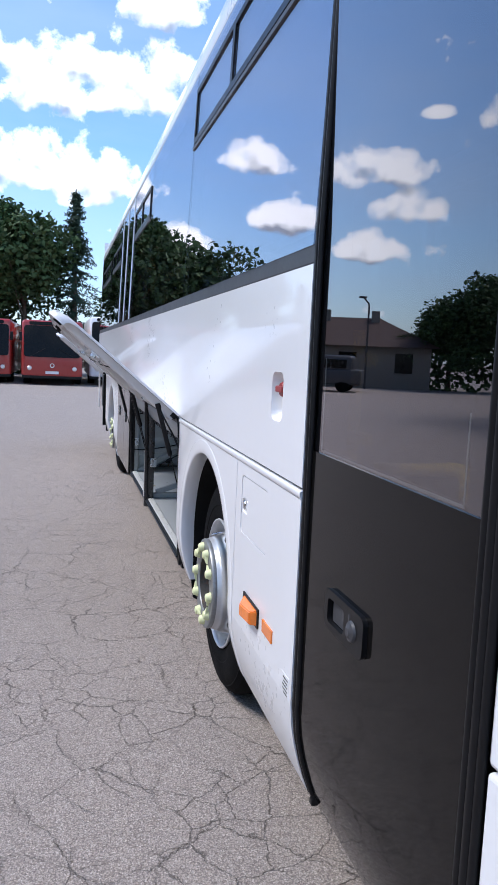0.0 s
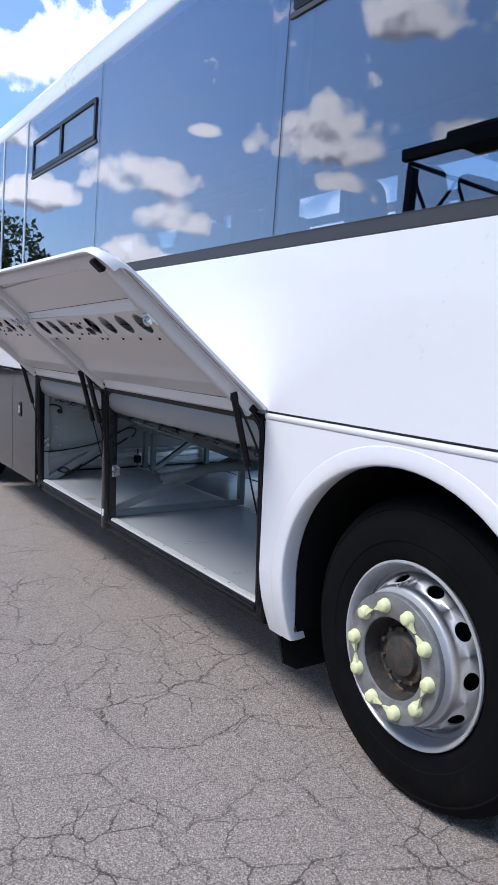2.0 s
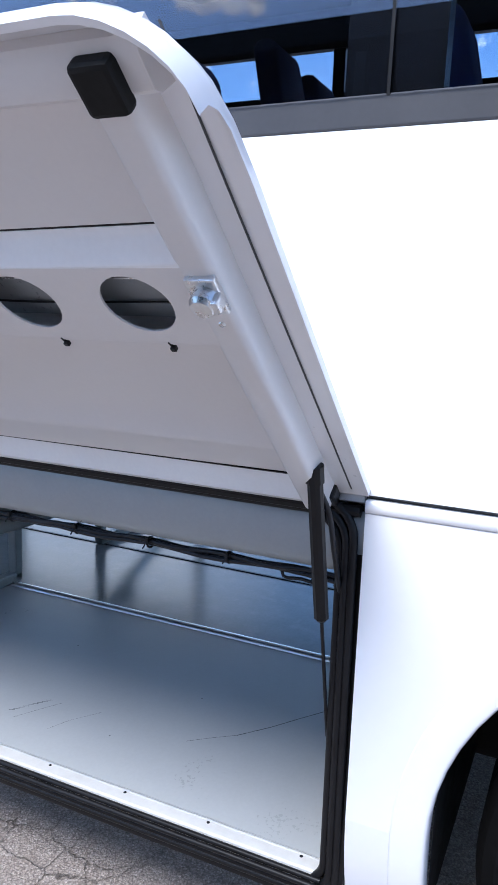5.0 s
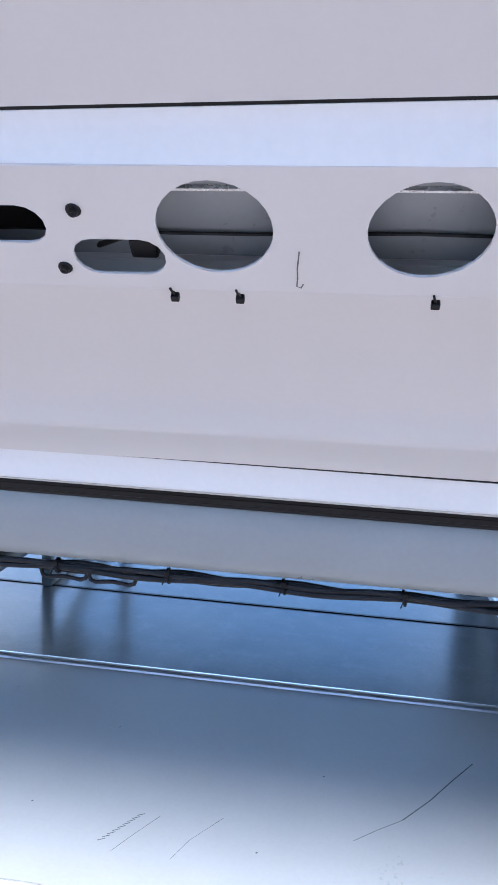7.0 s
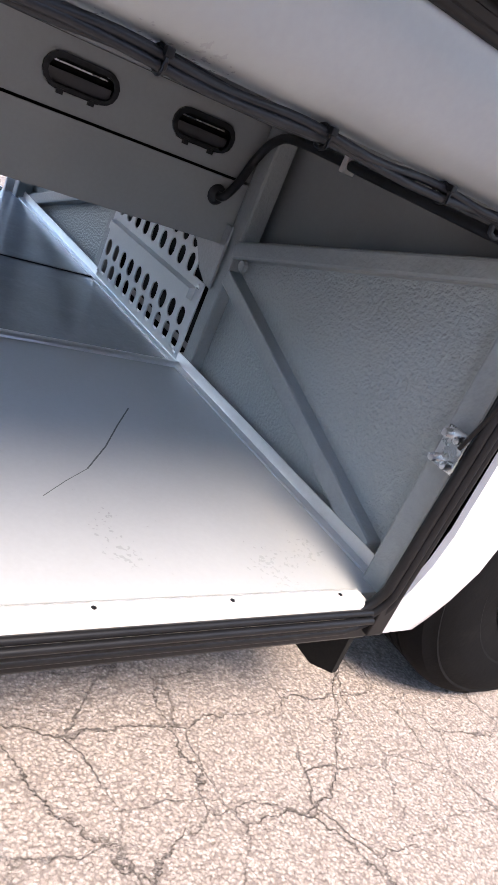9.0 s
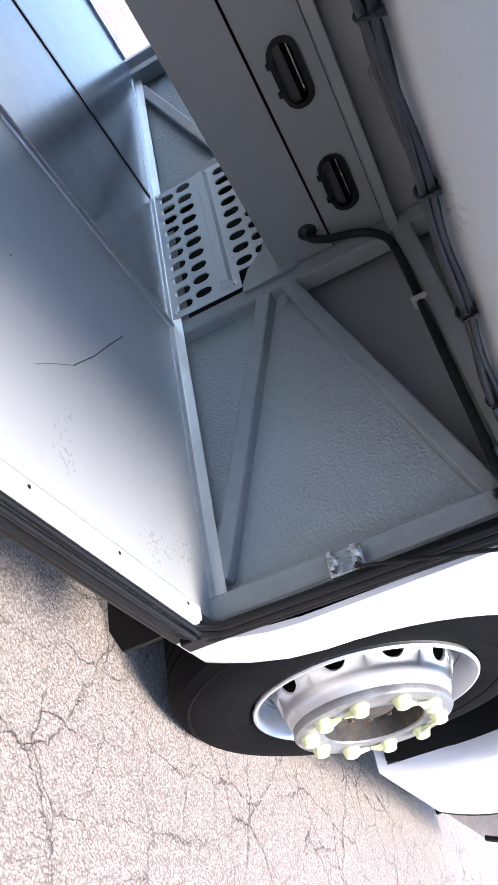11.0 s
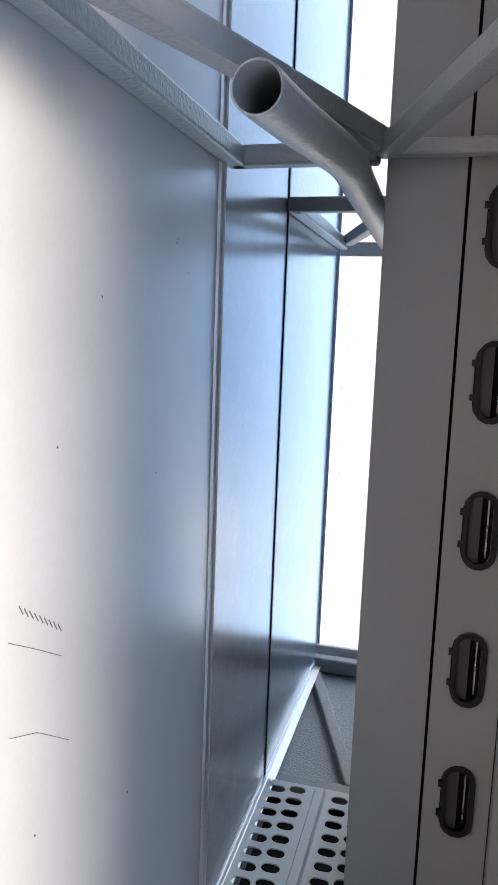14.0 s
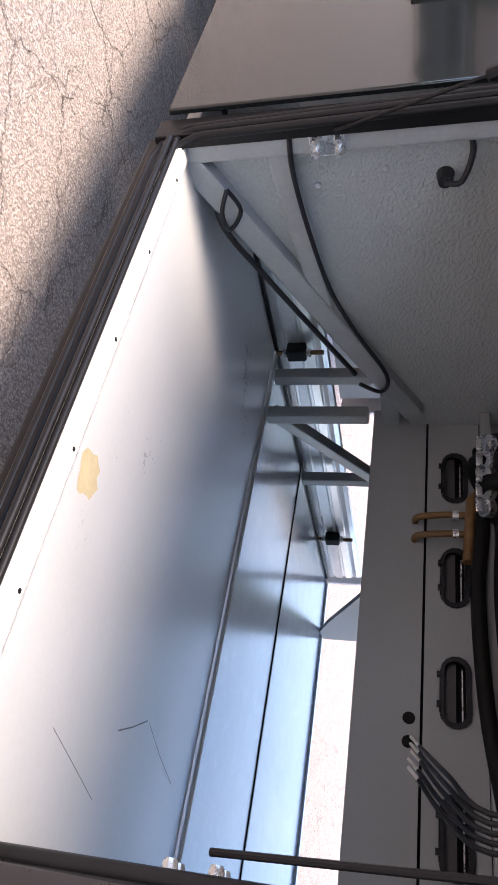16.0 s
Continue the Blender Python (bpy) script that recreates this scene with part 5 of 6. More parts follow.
flap(4.003, 5.682, [4.190, 4.366, 4.543, 4.720, 5.085, 5.260, 5.437], [(0.493, 4.810), (0.529, 4.911)], skew=0.018)
near_flap = [o for o in coach.children if o.name == "luggage_flap"][0]
PEN = [(0.498, 4.649), (0.488, 4.650), (0.478, 4.651), (0.466, 4.651), (0.456, 4.652), (0.454, 4.648), (0.459, 4.646)]
piece("pen_mark", SCRATCH, lambda bm: tube(bm, [FM @ Vector((u, y, 0.0567)) for u, y in PEN], 0.0007, 5), near_flap)
flap(5.692, 6.985, [5.86, 6.03, 6.37, 6.54, 6.71, 6.88], [(0.492, 6.14), (0.535, 6.235)])
flap(10.78, 12.53, [11.0, 11.2, 11.8, 12.0, 12.2], [(0.492, 11.4), (0.535, 11.5)], False)


# ---- wheels ----
def wheel(name, y, x0, sgn=1):
    """A wheel whose outer face looks to -x (sgn 1) or +x; x0: the place of its face."""
    ob = new(name)
    ob.parent = coach
    ob["label"] = "coach wheel with silver steel rim and pale yellow nut caps"
    m = Matrix.Translation((x0, y, WHEEL_Z)) @ Matrix.Rotation(radians(-90 * sgn), 4, "Y")
    R = WHEEL_R
    prof = [(0.295, -0.012), (0.305, 0.004), (0.33, 0.012), (0.36, 0.013), (0.365, 0.016), (0.405, 0.015), (0.44, 0.008), (0.462, -0.004), (0.468, -0.002), (0.478, -0.012), (0.492, -0.022), (R - 0.003, -0.045), (R, -0.06)]
    for g in range(4):
        z = -0.085 - 0.035 * g
        prof += [(R, z), (R - 0.010, z - 0.002), (R - 0.010, z - 0.008), (R, z - 0.010)]
    prof += [(R, -0.23), (R - 0.01, -0.255), (0.46, -0.285), (0.30, -0.28)]
    piece("tyre", TYRE, lambda bm: lathe(bm, prof, 72, m), ob, "black tyre with ring grooves")

    def rim(bm):
        lathe(bm, [(0.290, -0.03), (0.296, 0.004), (0.302, 0.010), (0.300, 0.015), (0.294, 0.016), (0.288, 0.010), (0.284, -0.004), (0.279, -0.03), (0.272, -0.05)], 72, m)
    piece("rim", RIM, rim, ob, "silver steel rim", 50)
    # dished disc with oval hand holes: cells of the cone, each with one hole
    def disc(bm):
        prof = [(0.272, -0.052), (0.262, -0.050), (0.252, -0.040), (0.222, 0.022), (0.212, 0.050), (0.206, 0.066), (0.196, 0.070)]
        seg = 80
        for span in ((0, 1, 2), (3, 4, 5, 6)):
            rings = [[bm.verts.new((prof[i][0] * math.cos(6.28319 * k / seg), prof[i][0] * math.sin(6.28319 * k / seg), prof[i][1])) for k in range(seg)] for i in span]
            for u, v in zip(rings, rings[1:]):
                for k in range(seg):
                    bm.faces.new((u[k], u[(k + 1) % seg], v[(k + 1) % seg], v[k]))
        for c in range(10):
            w = B()
            outer = [(k / 8, 0.0) for k in range(9)] + [(1 - k / 8, 1.0) for k in range(9)]
            plate(w, outer, [[(0.5 + 0.20 * math.cos(6.2832 * k / 20), 0.44 + 0.36 * math.sin(6.2832 * k / 20)) for k in range(20)]], 0.05)
            for f in w.faces:
                pts = []
                for v in f.verts:
                    a = 6.28319 * (c + v.co.x) / 10
                    r = 0.252 - 0.030 * v.co.y - v.co.z * 0.08
                    pts.append(bm.verts.new((r * math.cos(a), r * math.sin(a), -0.040 + 0.062 * v.co.y - v.co.z * 0.10)))
                bm.faces.new(pts)
            w.free()
        bmesh.ops.remove_doubles(bm, verts=bm.verts[:], dist=0.0004)
        bmesh.ops.transform(bm, matrix=m, verts=bm.verts[:])
    piece("wheel_disc", RIM, disc, ob, "silver dished disc with hand holes", 45)
    piece("drum", RUBBER, lambda bm: lathe(bm, [(0.0, -0.07), (0.265, -0.07), (0.27, -0.2)], 40, m), ob)
    piece("hub_ring", WORN, lambda bm: lathe(bm, [(0.200, 0.060), (0.207, 0.064), (0.208, 0.078), (0.204, 0.084), (0.196, 0.086), (0.137, 0.086), (0.131, 0.083), (0.129, 0.078)], 60, m), ob, "worn silver hub ring", 40)

    def hub(bm):
        lathe(bm, [(0.1292, 0.079), (0.126, 0.06), (0.122, 0.018), (0.119, 0.014), (0.10, 0.020), (0.09, 0.032), (0.07, 0.034), (0.062, 0.048), (0.05, 0.052), (0.0, 0.054)], 36, m)
        for k in range(10):
            a = 6.2832 * k / 10
            lathe(bm, [(0.0, 0.012), (0.007, 0.012), (0.0085, 0.009), (0.0085, 0.0)], 6, m @ Matrix.Translation((0.088 * math.cos(a), 0.088 * math.sin(a), 0.033)))
    piece("hub", HUB, hub, ob, "dark dirty hub with rust spots")
    for k in range(10):
        a = 6.2832 * (k + 0.35) / 10
        pm = m @ Matrix.Translation((0.1675 * math.cos(a), 0.1675 * math.sin(a), 0.086)) @ Matrix.Rotation(a + (1.25 if k % 2 else -1.25) + 1.57, 4, "Z")

        def cap(bm):
            lathe(bm, [(0.0, 0.024), (0.013, 0.024), (0.0185, 0.021), (0.0205, 0.013), (0.022, 0.009), (0.024, 0.005), (0.024, 0.0)], 14, pm)
            vs = [bm.verts.new(pm @ Vector(v)) for v in ((-0.017, 0, 0.004), (0.017, 0, 0.004), (0, 0.050, 0.004), (-0.017, 0, 0.019), (0.017, 0, 0.019), (0, 0.050, 0.012))]
            for f in ((0, 1, 2), (3, 4, 5), (0, 1, 4, 3), (1, 2, 5, 4), (2, 0, 3, 5)):
                bm.faces.new([vs[i] for i in f])
        piece("nut_cap", YELLOW_CAP, cap, ob, "pale yellow wheel nut cap", 50)
    piece("valve", STEEL, lambda bm: tube(bm, [m @ Vector((0.24, 0.02, -0.02)), m @ Vector((0.225, 0.03, 0.05))], 0.004, 6), ob)
    return ob


wheel("front_wheel", WHEEL_Y, 0.108)
wheel("front_wheel", WHEEL_Y, WIDTH - 0.098, -1)
wheel("rear_wheel", REAR_WHEEL_Y, 0.108)
wheel("rear_wheel", REAR_WHEEL_Y, WIDTH - 0.098, -1)
piece("mudflap", RUBBER, lambda bm: plate(bm, [(0.085, 0.36), (0.42, 0.36), (0.42, 0.20), (0.36, 0.175), (0.16, 0.175), (0.10, 0.21)], (), 0.012, Matrix.Translation((0, 3.92, 0)) @ Matrix.Rotation(radians(-12), 4, "X") @ XZ), None, "black rubber mudflap")

# ---- front door ----
DOOR = [(0.010, 1.335), (0.010, 0.80)] + [(0.010 + tuck(z), z) for z in (0.6, 0.54, 0.48, 0.42, 0.375, 0.345)]
door = piece("front_door", BLACK_GLASS, lambda bm: sweep(bm, DOOR + [(x + 0.03, z) for x, z in DOOR[::-1]], 0.992, 1.822), None, "glossy black front door with a clear upper window")
w = piece("door_glass", CLEAR, lambda bm: plate(bm, [(1.005, 1.335), (1.820, 1.335), (1.820, 2.9), (1.005, 2.9)], (), 0.006, side_m(0.014)), door, "clear dark door window", 0)
w.visible_shadow = False


def door_frame(bm):
    for y0, y1, z0, z1 in ((0.992, 1.072, 1.335, 2.95), (1.790, 1.822, 1.335, 2.95), (1.072, 1.790, 1.325, 1.340), (1.072, 1.790, 2.86, 2.95)):
        box(bm, (0.022, y0, z0), (0.05, y1, z1), 0.004)


piece("door_frame", BLACK, door_frame, door)
piece("glass_edge", ALU, lambda bm: (box(bm, (0.0195, 1.075, 1.337), (0.0215, 1.785, 1.343)), box(bm, (0.0195, 1.780, 1.337), (0.0215, 1.786, 1.58)), box(bm, (0.0195, 1.075, 1.337), (0.0215, 1.079, 1.50))), door)
hand = piece("door_handle", BLACK, lambda bm: plate(bm, rounded(1.405, 0.925, 1.640, 1.022, 0.02), [rounded(1.515, 0.942, 1.620, 1.002, 0.012)], 0.014, side_m(-0.002)), door, "black recessed door handle with a lock")
slab("handle_recess", (0.0095, 1.490, 0.945), (0.0115, 1.610, 1.015), BELT, 0, door)
piece("handle_lock", BELT, lambda bm: lathe(bm, [(0.0, 0.012), (0.010, 0.012), (0.014, 0.009), (0.022, 0.006), (0.025, 0.0)], 22, Matrix.Translation((-0.002, 1.465, 0.972)) @ Matrix.Rotation(radians(-90), 4, "Y")), door)
piece("handle_paddle", BELT, lambda bm: bar(bm, (0.0, 1.480, 0.992), (0.006, 1.540, 0.987), 0.03, 0.006, 0.002, (1, 0, 0)), door)
for y, r in ((1.828, 0.008), (1.844, 0.009), (1.858, 0.006)):
    piece("door_seal", SEAL, lambda bm: tube(bm, [(0.008 + tuck(z), y, z) for z in (0.35, 0.40, 0.45, 0.52, 0.6)] + [(0.005, y, 1.9), (0.03, y, 2.9)], r, 10), None, "black rubber door seal", 60)
for y, r in ((0.984, 0.010), (0.962, 0.012), (0.944, 0.009)):
    piece("door_seal", SEAL, lambda bm: tube(bm, [(0.008 + tuck(z), y, z) for z in (0.35, 0.40, 0.45, 0.52, 0.6)] + [(0.006, y, 1.9), (0.03, y, 2.9)], r, 10), None, "black rubber door seal", 60)
slab("door_post", (0.016, 1.826, 0.62), (0.09, 1.865, 3.0), BLACK, 0.006)
slab("front_post", (0.028, 0.87, 0.62), (0.09, 0.988, 3.0), BLACK, 0.01)
piece("door_bottom_catch", BLACK, lambda bm: (tube(bm, [(0.08, 1.822, 0.36), (0.07, 1.832, 0.335)], 0.009, 8), box(bm, (0.062, 1.820, 0.315), (0.085, 1.842, 0.337), 0.004)))
slab("front_corner_panel", (0.004, FRONT, 0.40), (0.03, 0.925, 0.957), WHITE, 0.008)
slab("front_corner_panel", (0.004, FRONT, 0.967), (0.03, 0.925, 1.5), WHITE, 0.008)
slab("front_window_post", (0.006, FRONT, 1.51), (0.03, 0.925, 3.0), BLACK, 0.008)
slab("windscreen", (0.05, FRONT - 0.01, 1.2), (WIDTH - 0.05, FRONT, 3.0), GLASS, 0).visible_shadow = False
slab("front_wall", (0.03, FRONT, 0.4), (WIDTH - 0.03, FRONT + 0.05, 1.2), WHITE)
slab("step_floor", (0.06, 0.32, 0.40), (WIDTH - 0.1, 1.95, 0.44), GREY_PLASTIC)
slab("step", (0.62, 0.32, 0.44), (1.2, 1.95, 0.78), GREY_PLASTIC, 0.02)
slab("step", (1.0, 0.32, 0.78), (2.4, 1.95, 1.1), GREY_PLASTIC, 0.02)
slab("dashboard", (1.1, 0.32, 1.1), (2.4, 0.75, 1.55), INNER, 0.05)
slab("stair_wall", (0.1, 1.95, 0.44), (2.4, 2.0, 1.6), INNER)
pole = piece("yellow_pole", YELLOW, lambda bm: tube(bm, [(0.147, 1.882, 0.60), (0.147, 1.882, 1.2), (0.147, 1.882, 1.66)], 0.017, 12), None, "yellow grab pole inside the door", 60)
for z in (1.370, 1.580):
    piece("pole_bracket", YELLOW, lambda bm: (box(bm, (0.130, 1.795, z - 0.016), (0.160, 1.885, z + 0.016), 0.008), lathe(bm, [(0.0, 0.018), (0.016, 0.017), (0.020, 0.0), (0.016, -0.017), (0.0, -0.018)], 14, Matrix.Translation((0.145, 1.790, z)))), pole)
piece("yellow_rail", YELLOW, lambda bm: tube(bm, bend([(0.25, 1.93, 1.27), (0.25, 1.72, 1.30), (0.25, 1.50, 1.335), (0.25, 1.455, 1.32), (0.25, 1.45, 1.26), (0.25, 1.45, 0.80)]), 0.017, 12), None, "yellow grab rail", 60)


# ---- the yard round the coach ----
def bus_front(x, y, paint, label, h=2.6):
    """A parked bus that shows its front, towards -y."""
    ob = thing("parked_bus", label, "bus", "parked buses", (x, y, 0))
    W, L = 1.2, 8.0

    def shell(bm):
        box(bm, (-W, 0, 0.32), (W, L, h), 0.14, seg=4)
        for v in bm.verts:
            if v.co.y < 0.2 and v.co.z > 1.1:
                v.co.y += (v.co.z - 1.1) * 0.12
    bm = B()
    shell(bm)
    part("body", bm, paint, ob, smooth=60)
    bm = B()
    plate(bm, rounded(-W + 0.10, 1.12, W - 0.10, h - 0.22, 0.12), (), 0.02, Matrix.Rotation(radians(-6.8), 4, "X") @ Matrix.Translation((0, -0.135, 0)) @ XZ)
    part("windscreen", bm, BLACK_GLASS, ob, "dark windscreen")
    bm = B()
    plate(bm, rounded(-W + 0.3, h - 0.20, W - 0.3, h - 0.06, 0.04), (), 0.02, Matrix.Rotation(radians(-6.8), 4, "X") @ Matrix.Translation((0, -0.14, 0)) @ XZ)
    part("sign_box", bm, BLACK_GLASS, ob)
    for s in (-1, 1):
        bm = B()
        lathe(bm, [(0, 0.03), (0.07, 0.025), (0.09, 0)], 18, Matrix.Translation((s * 0.88, 0.0, 0.68)) @ Matrix.Rotation(radians(90), 4, "X"))
        part("headlight", bm, ALU, ob, "clear round headlight")
        bm = B()
        lathe(bm, [(0.0, 0.0), (0.44, 0.0), (0.46, -0.03), (0.46, -0.26), (0.0, -0.26)], 28, Matrix.Translation((s * (W - 0.02), 1.9, 0.46)) @ Matrix.Rotation(radians(90 * s), 4, "Y"))
        part("wheel", bm, TYRE, ob)
        bm = B()
        box(bm, (s * (W + 0.02) - 0.06, -0.12, 1.75), (s * (W + 0.02) + 0.06, -0.04, 2.1), 0.03)
        part("mirror", bm, BLACK, ob)
        bm = B()
        tube(bm, [(s * (W - 0.35), -0.03, 1.14), (s * 0.25, -0.01, 1.5)], 0.012, 6)
        part("wiper", bm, BLACK, ob)
    bm = B()
    box(bm, (-0.26, -0.02, 0.46), (0.26, 0.02, 0.57), 0.005)
    part("number_plate", bm, WHITE, ob, "blank white number plate")
    bm = B()
    lathe(bm, [(0.06, 0.02), (0.085, 0.025), (0.09, 0.02), (0.085, 0.01)], 18, Matrix.Translation((0, 0.0, 0.80)) @ Matrix.Rotation(radians(90), 4, "X"))
    part("badge", bm, ALU, ob)
    bm = B()
    box(bm, (-W + 0.02, 0.02, 0.26), (W - 0.02, 0.3, 0.40), 0.04)
    part("bumper", bm, BLACK, ob)
    return ob


bus_front(-0.95, 31.0, RED, "faded red bus parked facing the yard")
bus_front(-3.75, 31.3, RED, "faded red bus parked facing the yard")
bus_front(-6.5, 31.0, RED, "faded red bus parked facing the yard")
bus_front(1.75, 32.0, WHITE, "white bus parked behind the coach", 2.9)


def steel_hall():
    """An open steel hall across the yard, dark under its roof."""
    x0, x1, y0, y1, h = -16.0, -30.0, -14.0, 20.9, 9.4
    ob = thing("steel_hall", "open dark steel hall with a flat roof and slim columns", "building", at=(x0, 4.0, 0))

    def put(name, mat, build, label=""):
        bm = B()
        build(bm)
        bmesh.ops.translate(bm, verts=bm.verts[:], vec=(-x0, -4.0, 0))
        return part(name, bm, mat, ob, label)

    put("roof", DARK_STEEL, lambda bm: box(bm, (x1, y0, h), (x0, y1 - 1.8, h + 0.35), 0.03))
    put("fascia", DARK_STEEL, lambda bm: box(bm, (x0 - 0.15, y0, h - 0.28), (x0 + 0.1, y1, h + 0.1), 0.02))
    put("back_wall", DARK_STEEL, lambda bm: box(bm, (x1 - 0.2, y0, 0), (x1, y1, h), 0))
    put("end_wall", DARK_STEEL, lambda bm: box(bm, (x1, y0 - 0.2, 0), (x0, y0, h), 0))
    for k in range(7):
        y = y1 - 0.3 - 5.6 * k
        put("column", DARK_STEEL, lambda bm: box(bm, (x0 - 0.35, y - 0.14, 0), (x0 - 0.05, y + 0.14, h - 0.5), 0.02))
    for k in range(6):
        a, b = x0 - 2.3 * k, x0 - 2.3 * (k + 1)
        put("truss_bar", DARK_STEEL, lambda bm: bar(bm, (a, y1 - 0.3, h - 0.4), ((a + b) / 2, y1 - 0.3, h - 2.0), 0.09, 0.09, 0))
        put("truss_bar", DARK_STEEL, lambda bm: bar(bm, ((a + b) / 2, y1 - 0.3, h - 2.0), (b, y1 - 0.3, h - 0.4), 0.09, 0.09, 0))
    put("truss_chord", DARK_STEEL, lambda bm: bar(bm, (x0 - 1.1, y1 - 0.3, h - 2.0), (x1, y1 - 0.3, h - 2.0), 0.12, 0.12, 0))
    put("truss_chord", DARK_STEEL, lambda bm: bar(bm, (x0, y1 - 0.3, h - 0.35), (x1, y1 - 0.3, h - 0.35), 0.12, 0.12, 0))


steel_hall()


def crown_mesh(name, seed, r, h, n, size, mat):
    """A crown of many small leaf clumps round a few uneven lobes."""
    rnd = random.Random(seed)
    lobes = [(Vector((rnd.uniform(-0.6, 0.6) * r, rnd.uniform(-0.6, 0.6) * r, rnd.uniform(0.15, 0.85) * h)), rnd.uniform(0.35, 0.6) * r) for _ in range(11)]
    vs, fs = [], []
    for _ in range(n):
        c, lr = rnd.choice(lobes)
        d = Vector((rnd.gauss(0, 1), rnd.gauss(0, 1), rnd.gauss(0, 1))).normalized()
        p = c + d * lr * (0.55 + 0.5 * rnd.random() ** 0.5) * (1 + 0.25 * noise.noise(d * 2.5 + c))
        for _ in range(2):
            a = Vector((rnd.gauss(0, 1), rnd.gauss(0, 1), rnd.gauss(0, 0.7))).normalized()
            b = a.orthogonal().normalized()
            b.rotate(Matrix.Rotation(rnd.random() * 6.28, 3, a))
            q = p + Vector((rnd.gauss(0, 1), rnd.gauss(0, 1), rnd.gauss(0, 1))) * size * 0.8
            k = size * rnd.uniform(0.6, 1.3)
            i = len(vs)
            vs += [q - a * k, q + b * k * 0.55, q + a * k, q - b * k * 0.55]
            fs.append((i, i + 1, i + 2, i + 3))
    me = bpy.data.meshes.new(name)
    me.from_pydata(vs, [], fs)
    me.materials.append(mat)
    return me


def trunk_mesh(seed, h, r, reach):
    rnd = random.Random(seed)
    bm = B()
    tube(bm, [(0, 0, 0), (0.05, 0.03, h * 0.35), (-0.04, 0.06, h * 0.7), (0.02, 0, h)], [r, r * 0.8, r * 0.55, r * 0.2], 9)
    for k in range(7):
        a, z = rnd.random() * 6.28, h * rnd.uniform(0.35, 0.8)
        e = Vector((math.cos(a), math.sin(a), 0.7)) * reach * rnd.uniform(0.5, 0.9)
        tube(bm, [(0, 0, z), Vector((0, 0, z)) + e * 0.5, Vector((0, 0, z)) + e + Vector((0, 0, 0.3))], [r * 0.4, r * 0.25, r * 0.08], 6)
    return finish("trunk", bm, BARK, 60)


CROWNS = [crown_mesh("crown", k, 2.9, 6.4, 5200, 0.17, LEAF) for k in range(3)]
TRUNKS = [trunk_mesh(k, 5.0, 0.20, 2.4) for k in range(3)]


def tree(x, y, k, s=1.0, turn=0.0, h=1.0):
    ob = thing("tree", "broad-leaved green tree with a dense crown", "tree", "trees round the yard", (x, y, 0))
    ob.rotation_euler = (0, 0, turn)
    ob.scale = (s, s, s * h)
    t = new("trunk", TRUNKS[k % 3])
    t.parent = ob
    c = new("crown", CROWNS[k % 3])
    c.parent, c.location = ob, (0, 0, 1.6)
    return ob


def conifer(x, y, h, r, seed):
    ob = thing("spruce", "dark green spruce with drooping branches", "tree", "trees round the yard", (x, y, 0))
    bm = B()
    tube(bm, [(0, 0, 0), (0, 0, h * 0.5), (0, 0, h)], [0.18, 0.1, 0.02], 8)
    part("trunk", bm, BARK, ob, smooth=60)
    rnd = random.Random(seed)
    vs, fs = [], []
    for k in range(int(h * 17)):
        z = h * (0.08 + 0.9 * (k / (h * 17)))
        reach = r * (1 - z / h) ** 0.85 * rnd.uniform(0.55, 1.12) + 0.05
        a = rnd.random() * 6.28
        for j in range(16):
            f = (j + rnd.random()) / 16
            p = Vector((math.cos(a) * reach * f, math.sin(a) * reach * f, z - 0.35 * reach * f * f + 0.12 * f))
            for _ in range(3):
                q = p + Vector((rnd.gauss(0, 0.09), rnd.gauss(0, 0.09), rnd.gauss(0, 0.05)))
                d = Vector((rnd.gauss(0, 1), rnd.gauss(0, 1), rnd.gauss(-0.5, 0.6))).normalized() * 0.16
                n = d.orthogonal().normalized() * 0.045
                i = len(vs)
                vs += [q - n, q + n, q + d + n * 0.3, q + d - n * 0.3]
                fs.append((i, i + 1, i + 2, i + 3))
    me = bpy.data.meshes.new("crown")
    me.from_pydata(vs, [], fs)
    me.materials.append(NEEDLE)
    c = new("crown", me)
    c.parent = ob
    return ob


conifer(0.1, 42.5, 10.1, 2.3, 5)
rnd = random.Random(11)
for k, (x, y, s, h) in enumerate(((-2.6, 43, 1.05, 1.0), (-5.4, 44, 1.1, 1.08), (-8.3, 43, 1.12, 1.0), (-11.0, 41.5, 0.62, 0.8), (-13.6, 44, 0.62, 0.7), (3.2, 46, 0.8, 0.85), (6.4, 47, 0.85, 0.9), (9.6, 48, 0.9, 1.0),
                              (-21.0, 38.5, 0.85, 0.85), (-23.6, 37.4, 0.9, 0.9), (-26.0, 36.0, 0.85, 0.9), (-28.6, 34.5, 0.8, 0.85), (-18.8, 39.5, 0.5, 0.8), (-31.5, 31, 0.8, 0.8), (-34, 27, 0.75, 0.8), (-36, 22, 0.75, 0.8), (-38, 16, 0.8, 0.85), (-39, 9, 0.8, 0.8), (12.8, 47, 0.9, 1.0), (16, 46, 0.9, 1.0))):
    tree(x, y, k, s, rnd.random() * 6.28, h)
conifer(-12.4, 40, 5.6, 0.9, 8)
conifer(-13.3, 40.4, 5.2, 0.8, 9)

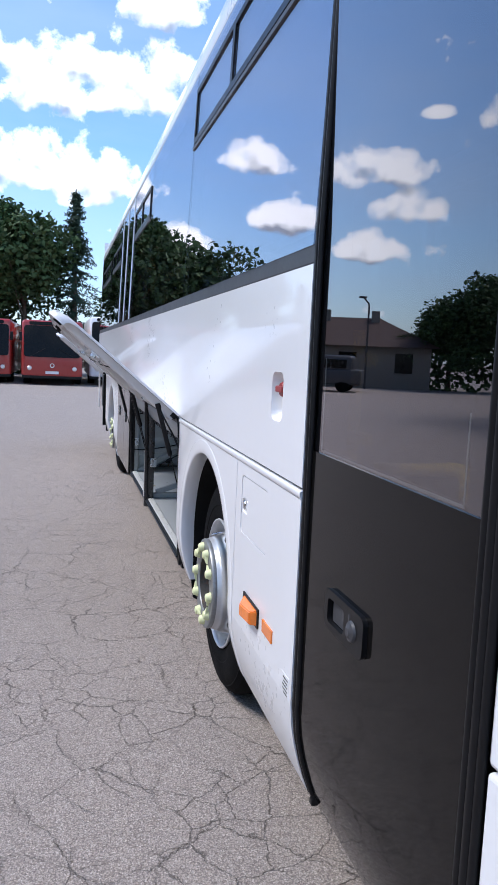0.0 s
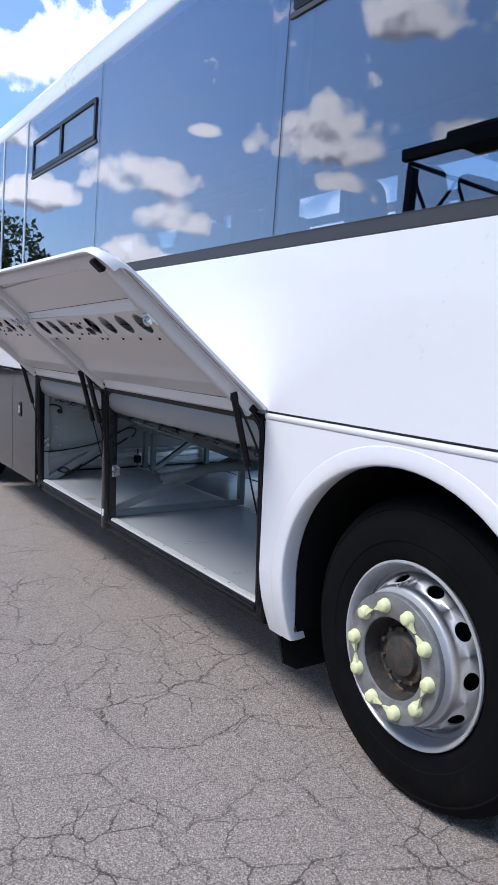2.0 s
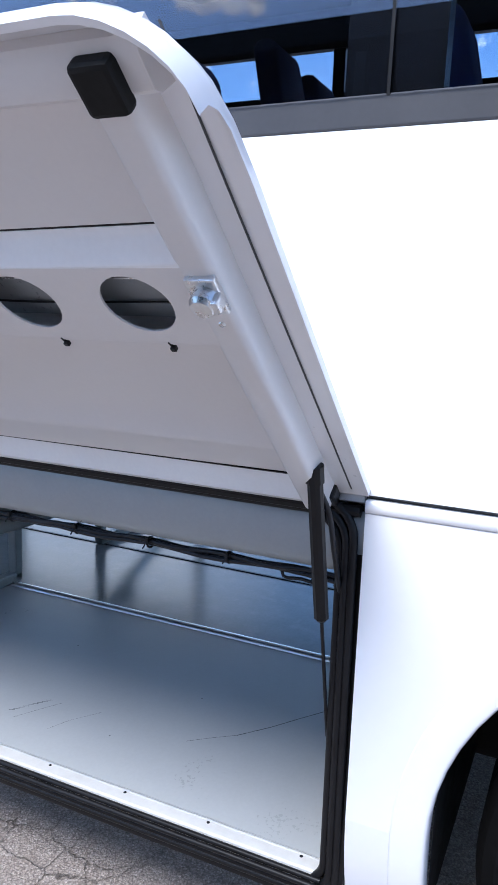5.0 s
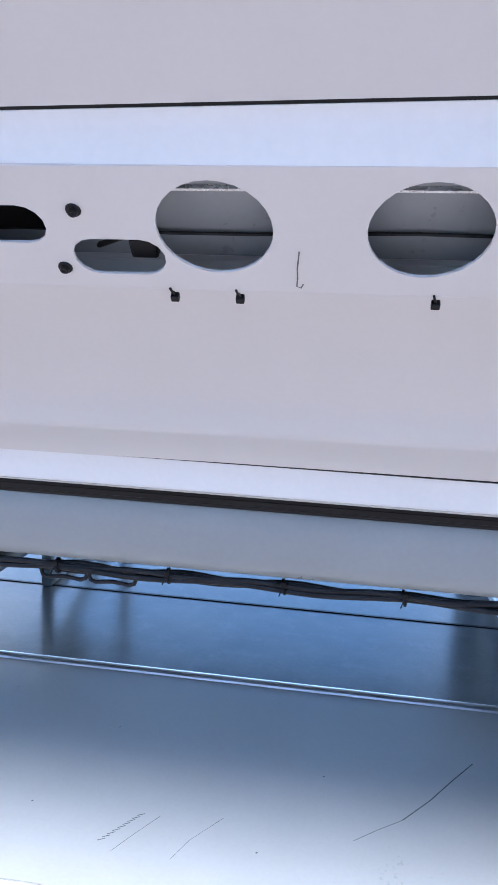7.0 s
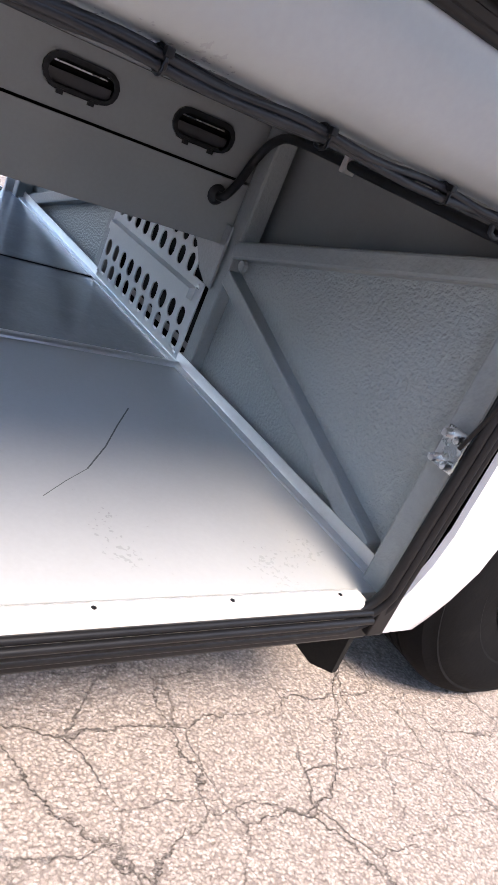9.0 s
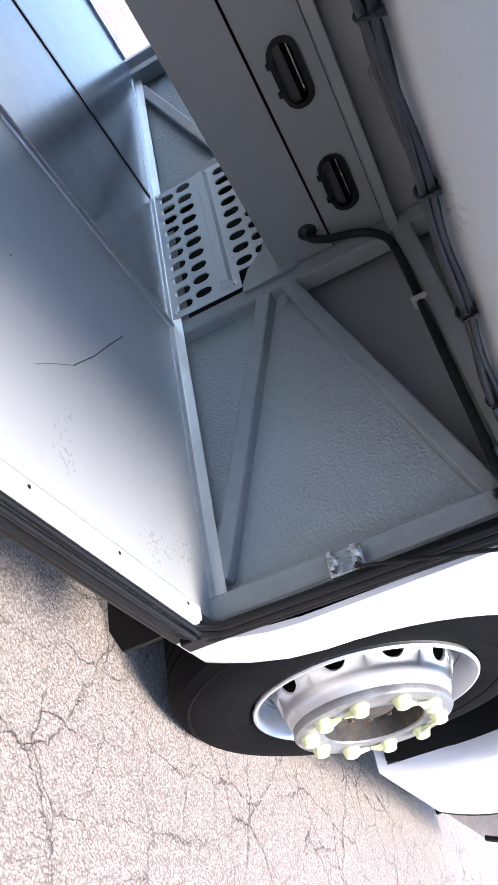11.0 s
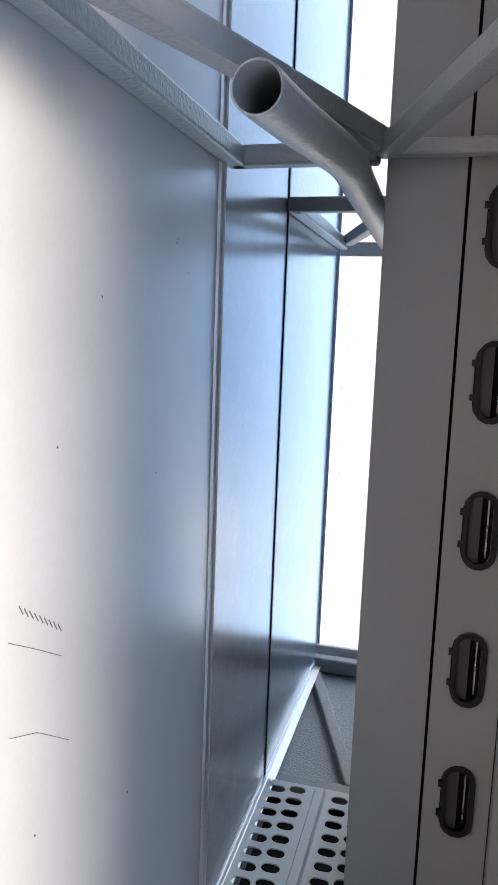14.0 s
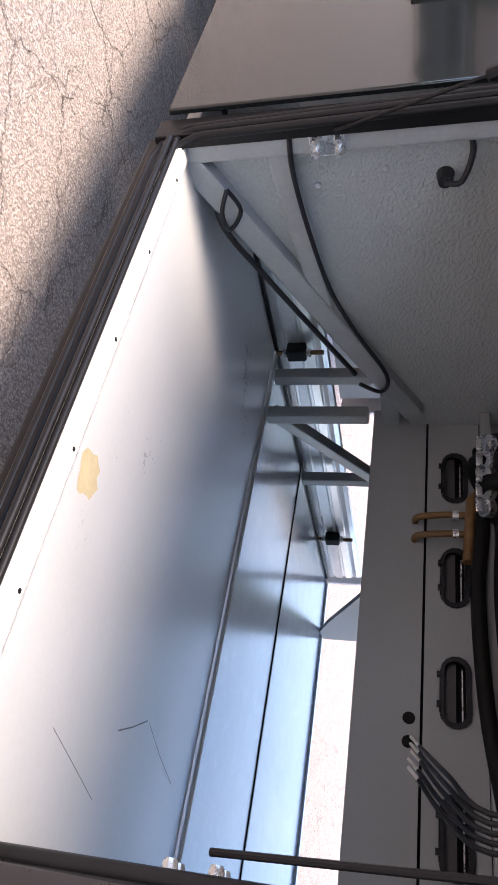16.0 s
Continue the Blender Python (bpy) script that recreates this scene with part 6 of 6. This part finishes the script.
# hedge behind the parked buses
me = bpy.data.meshes.new("hedge")
rnd = random.Random(21)
vs, fs = [], []
for _ in range(9000):
    q = Vector((rnd.uniform(-40, 22), rnd.uniform(-0.6, 0.6), 0))
    q.y += 42.0 if q.x > -14 else 42.0 + (q.x + 14) * 0.55
    q.z = 2.6 * rnd.random() ** 0.8 + 0.25 * noise.noise(Vector((q.x * 0.5, 0, 0)))
    a = Vector((rnd.gauss(0, 1), rnd.gauss(0, 1), rnd.gauss(0, 1))).normalized() * 0.2
    b = a.orthogonal().normalized() * 0.13
    i = len(vs)
    vs += [q - a, q + b, q + a, q - b]
    fs.append((i, i + 1, i + 2, i + 3))
me.from_pydata(vs, [], fs)
me.materials.append(LEAF)
tagged(new("hedge", me), "dark green overgrown hedge along the yard", "hedge", kind="stuff")


def house(x, y, turn):
    ob = thing("house", "low pale house with a brown hipped roof", "house", "", (x, y, 0))
    ob.rotation_euler = (0, 0, turn)
    bm = B()
    box(bm, (-4.5, -3.2, 0), (4.5, 3.2, 2.4))
    part("wall", bm, PLASTER, ob, smooth=0)
    bm = B()
    a = [bm.verts.new(v) for v in ((-5, -3.7, 2.35), (5, -3.7, 2.35), (5, 3.7, 2.35), (-5, 3.7, 2.35))]
    t = [bm.verts.new(v) for v in ((-1.6, 0, 4.1), (1.6, 0, 4.1))]
    for f in ((a[0], a[1], t[1], t[0]), (a[1], a[2], t[1]), (a[2], a[3], t[0], t[1]), (a[3], a[0], t[0]), (a[3], a[2], a[1], a[0])):
        bm.faces.new(f)
    roof = part("roof", bm, ROOF_TILE, ob, smooth=0)
    for cx in (-1.3, 1.6):
        bm = B()
        box(bm, (cx - 0.25, -0.6, 3.3), (cx + 0.25, -0.1, 4.5), 0.02)
        part("chimney", bm, PLASTER, roof)
    for wx in (-3.0, 0.2, 3.0):
        bm = B()
        box(bm, (wx - 0.5, -3.24, 0.9), (wx + 0.5, -3.16, 2.0), 0.02)
        part("window", bm, BLACK_GLASS, ob)
    return ob


house(-16.6, 42.5, 0.4)
lamp = thing("street_lamp", "tall grey street lamp at the edge of the yard", "lamp", "", (-15.4, 37.5, 0))
bm = B()
tube(bm, [(0, 0, 0), (0, 0, 4.3), (0.05, -0.05, 4.6), (0.5, -0.4, 4.85)], [0.07, 0.05, 0.045, 0.04], 8)
part("pole", bm, BELT, lamp, smooth=60)
bm = B()
box(bm, (0.4, -0.62, 4.82), (0.75, -0.3, 4.92), 0.03)
part("lamp_head", bm, BELT, lamp)


def van(x, y, turn):
    ob = thing("parked_van", "dark grey van parked at the yard's edge", "van", "", (x, y, 0))
    ob.rotation_euler = (0, 0, turn)
    bm = B()
    box(bm, (-2.3, -0.9, 0.35), (2.3, 0.9, 1.1), 0.12, seg=3)
    box(bm, (-1.9, -0.82, 0.9), (1.3, 0.82, 1.75), 0.2, seg=3)
    part("body", bm, BELT, ob, smooth=60)
    for s in (-1, 1):
        bm = B()
        box(bm, (-1.6, s * 0.84 - 0.02, 1.15), (1.0, s * 0.84 + 0.02, 1.55), 0.01)
        part("side_glass", bm, BLACK_GLASS, ob)
        for wx in (-1.45, 1.45):
            bm = B()
            lathe(bm, [(0, 0.02), (0.2, 0.02), (0.33, 0.0), (0.33, -0.2), (0, -0.2)], 24, Matrix.Translation((wx, s * 0.88, 0.33)) @ Matrix.Rotation(radians(-90 * s), 4, "X"))
            part("wheel", bm, TYRE, ob)


van(-11.5, 34.5, 0.5)
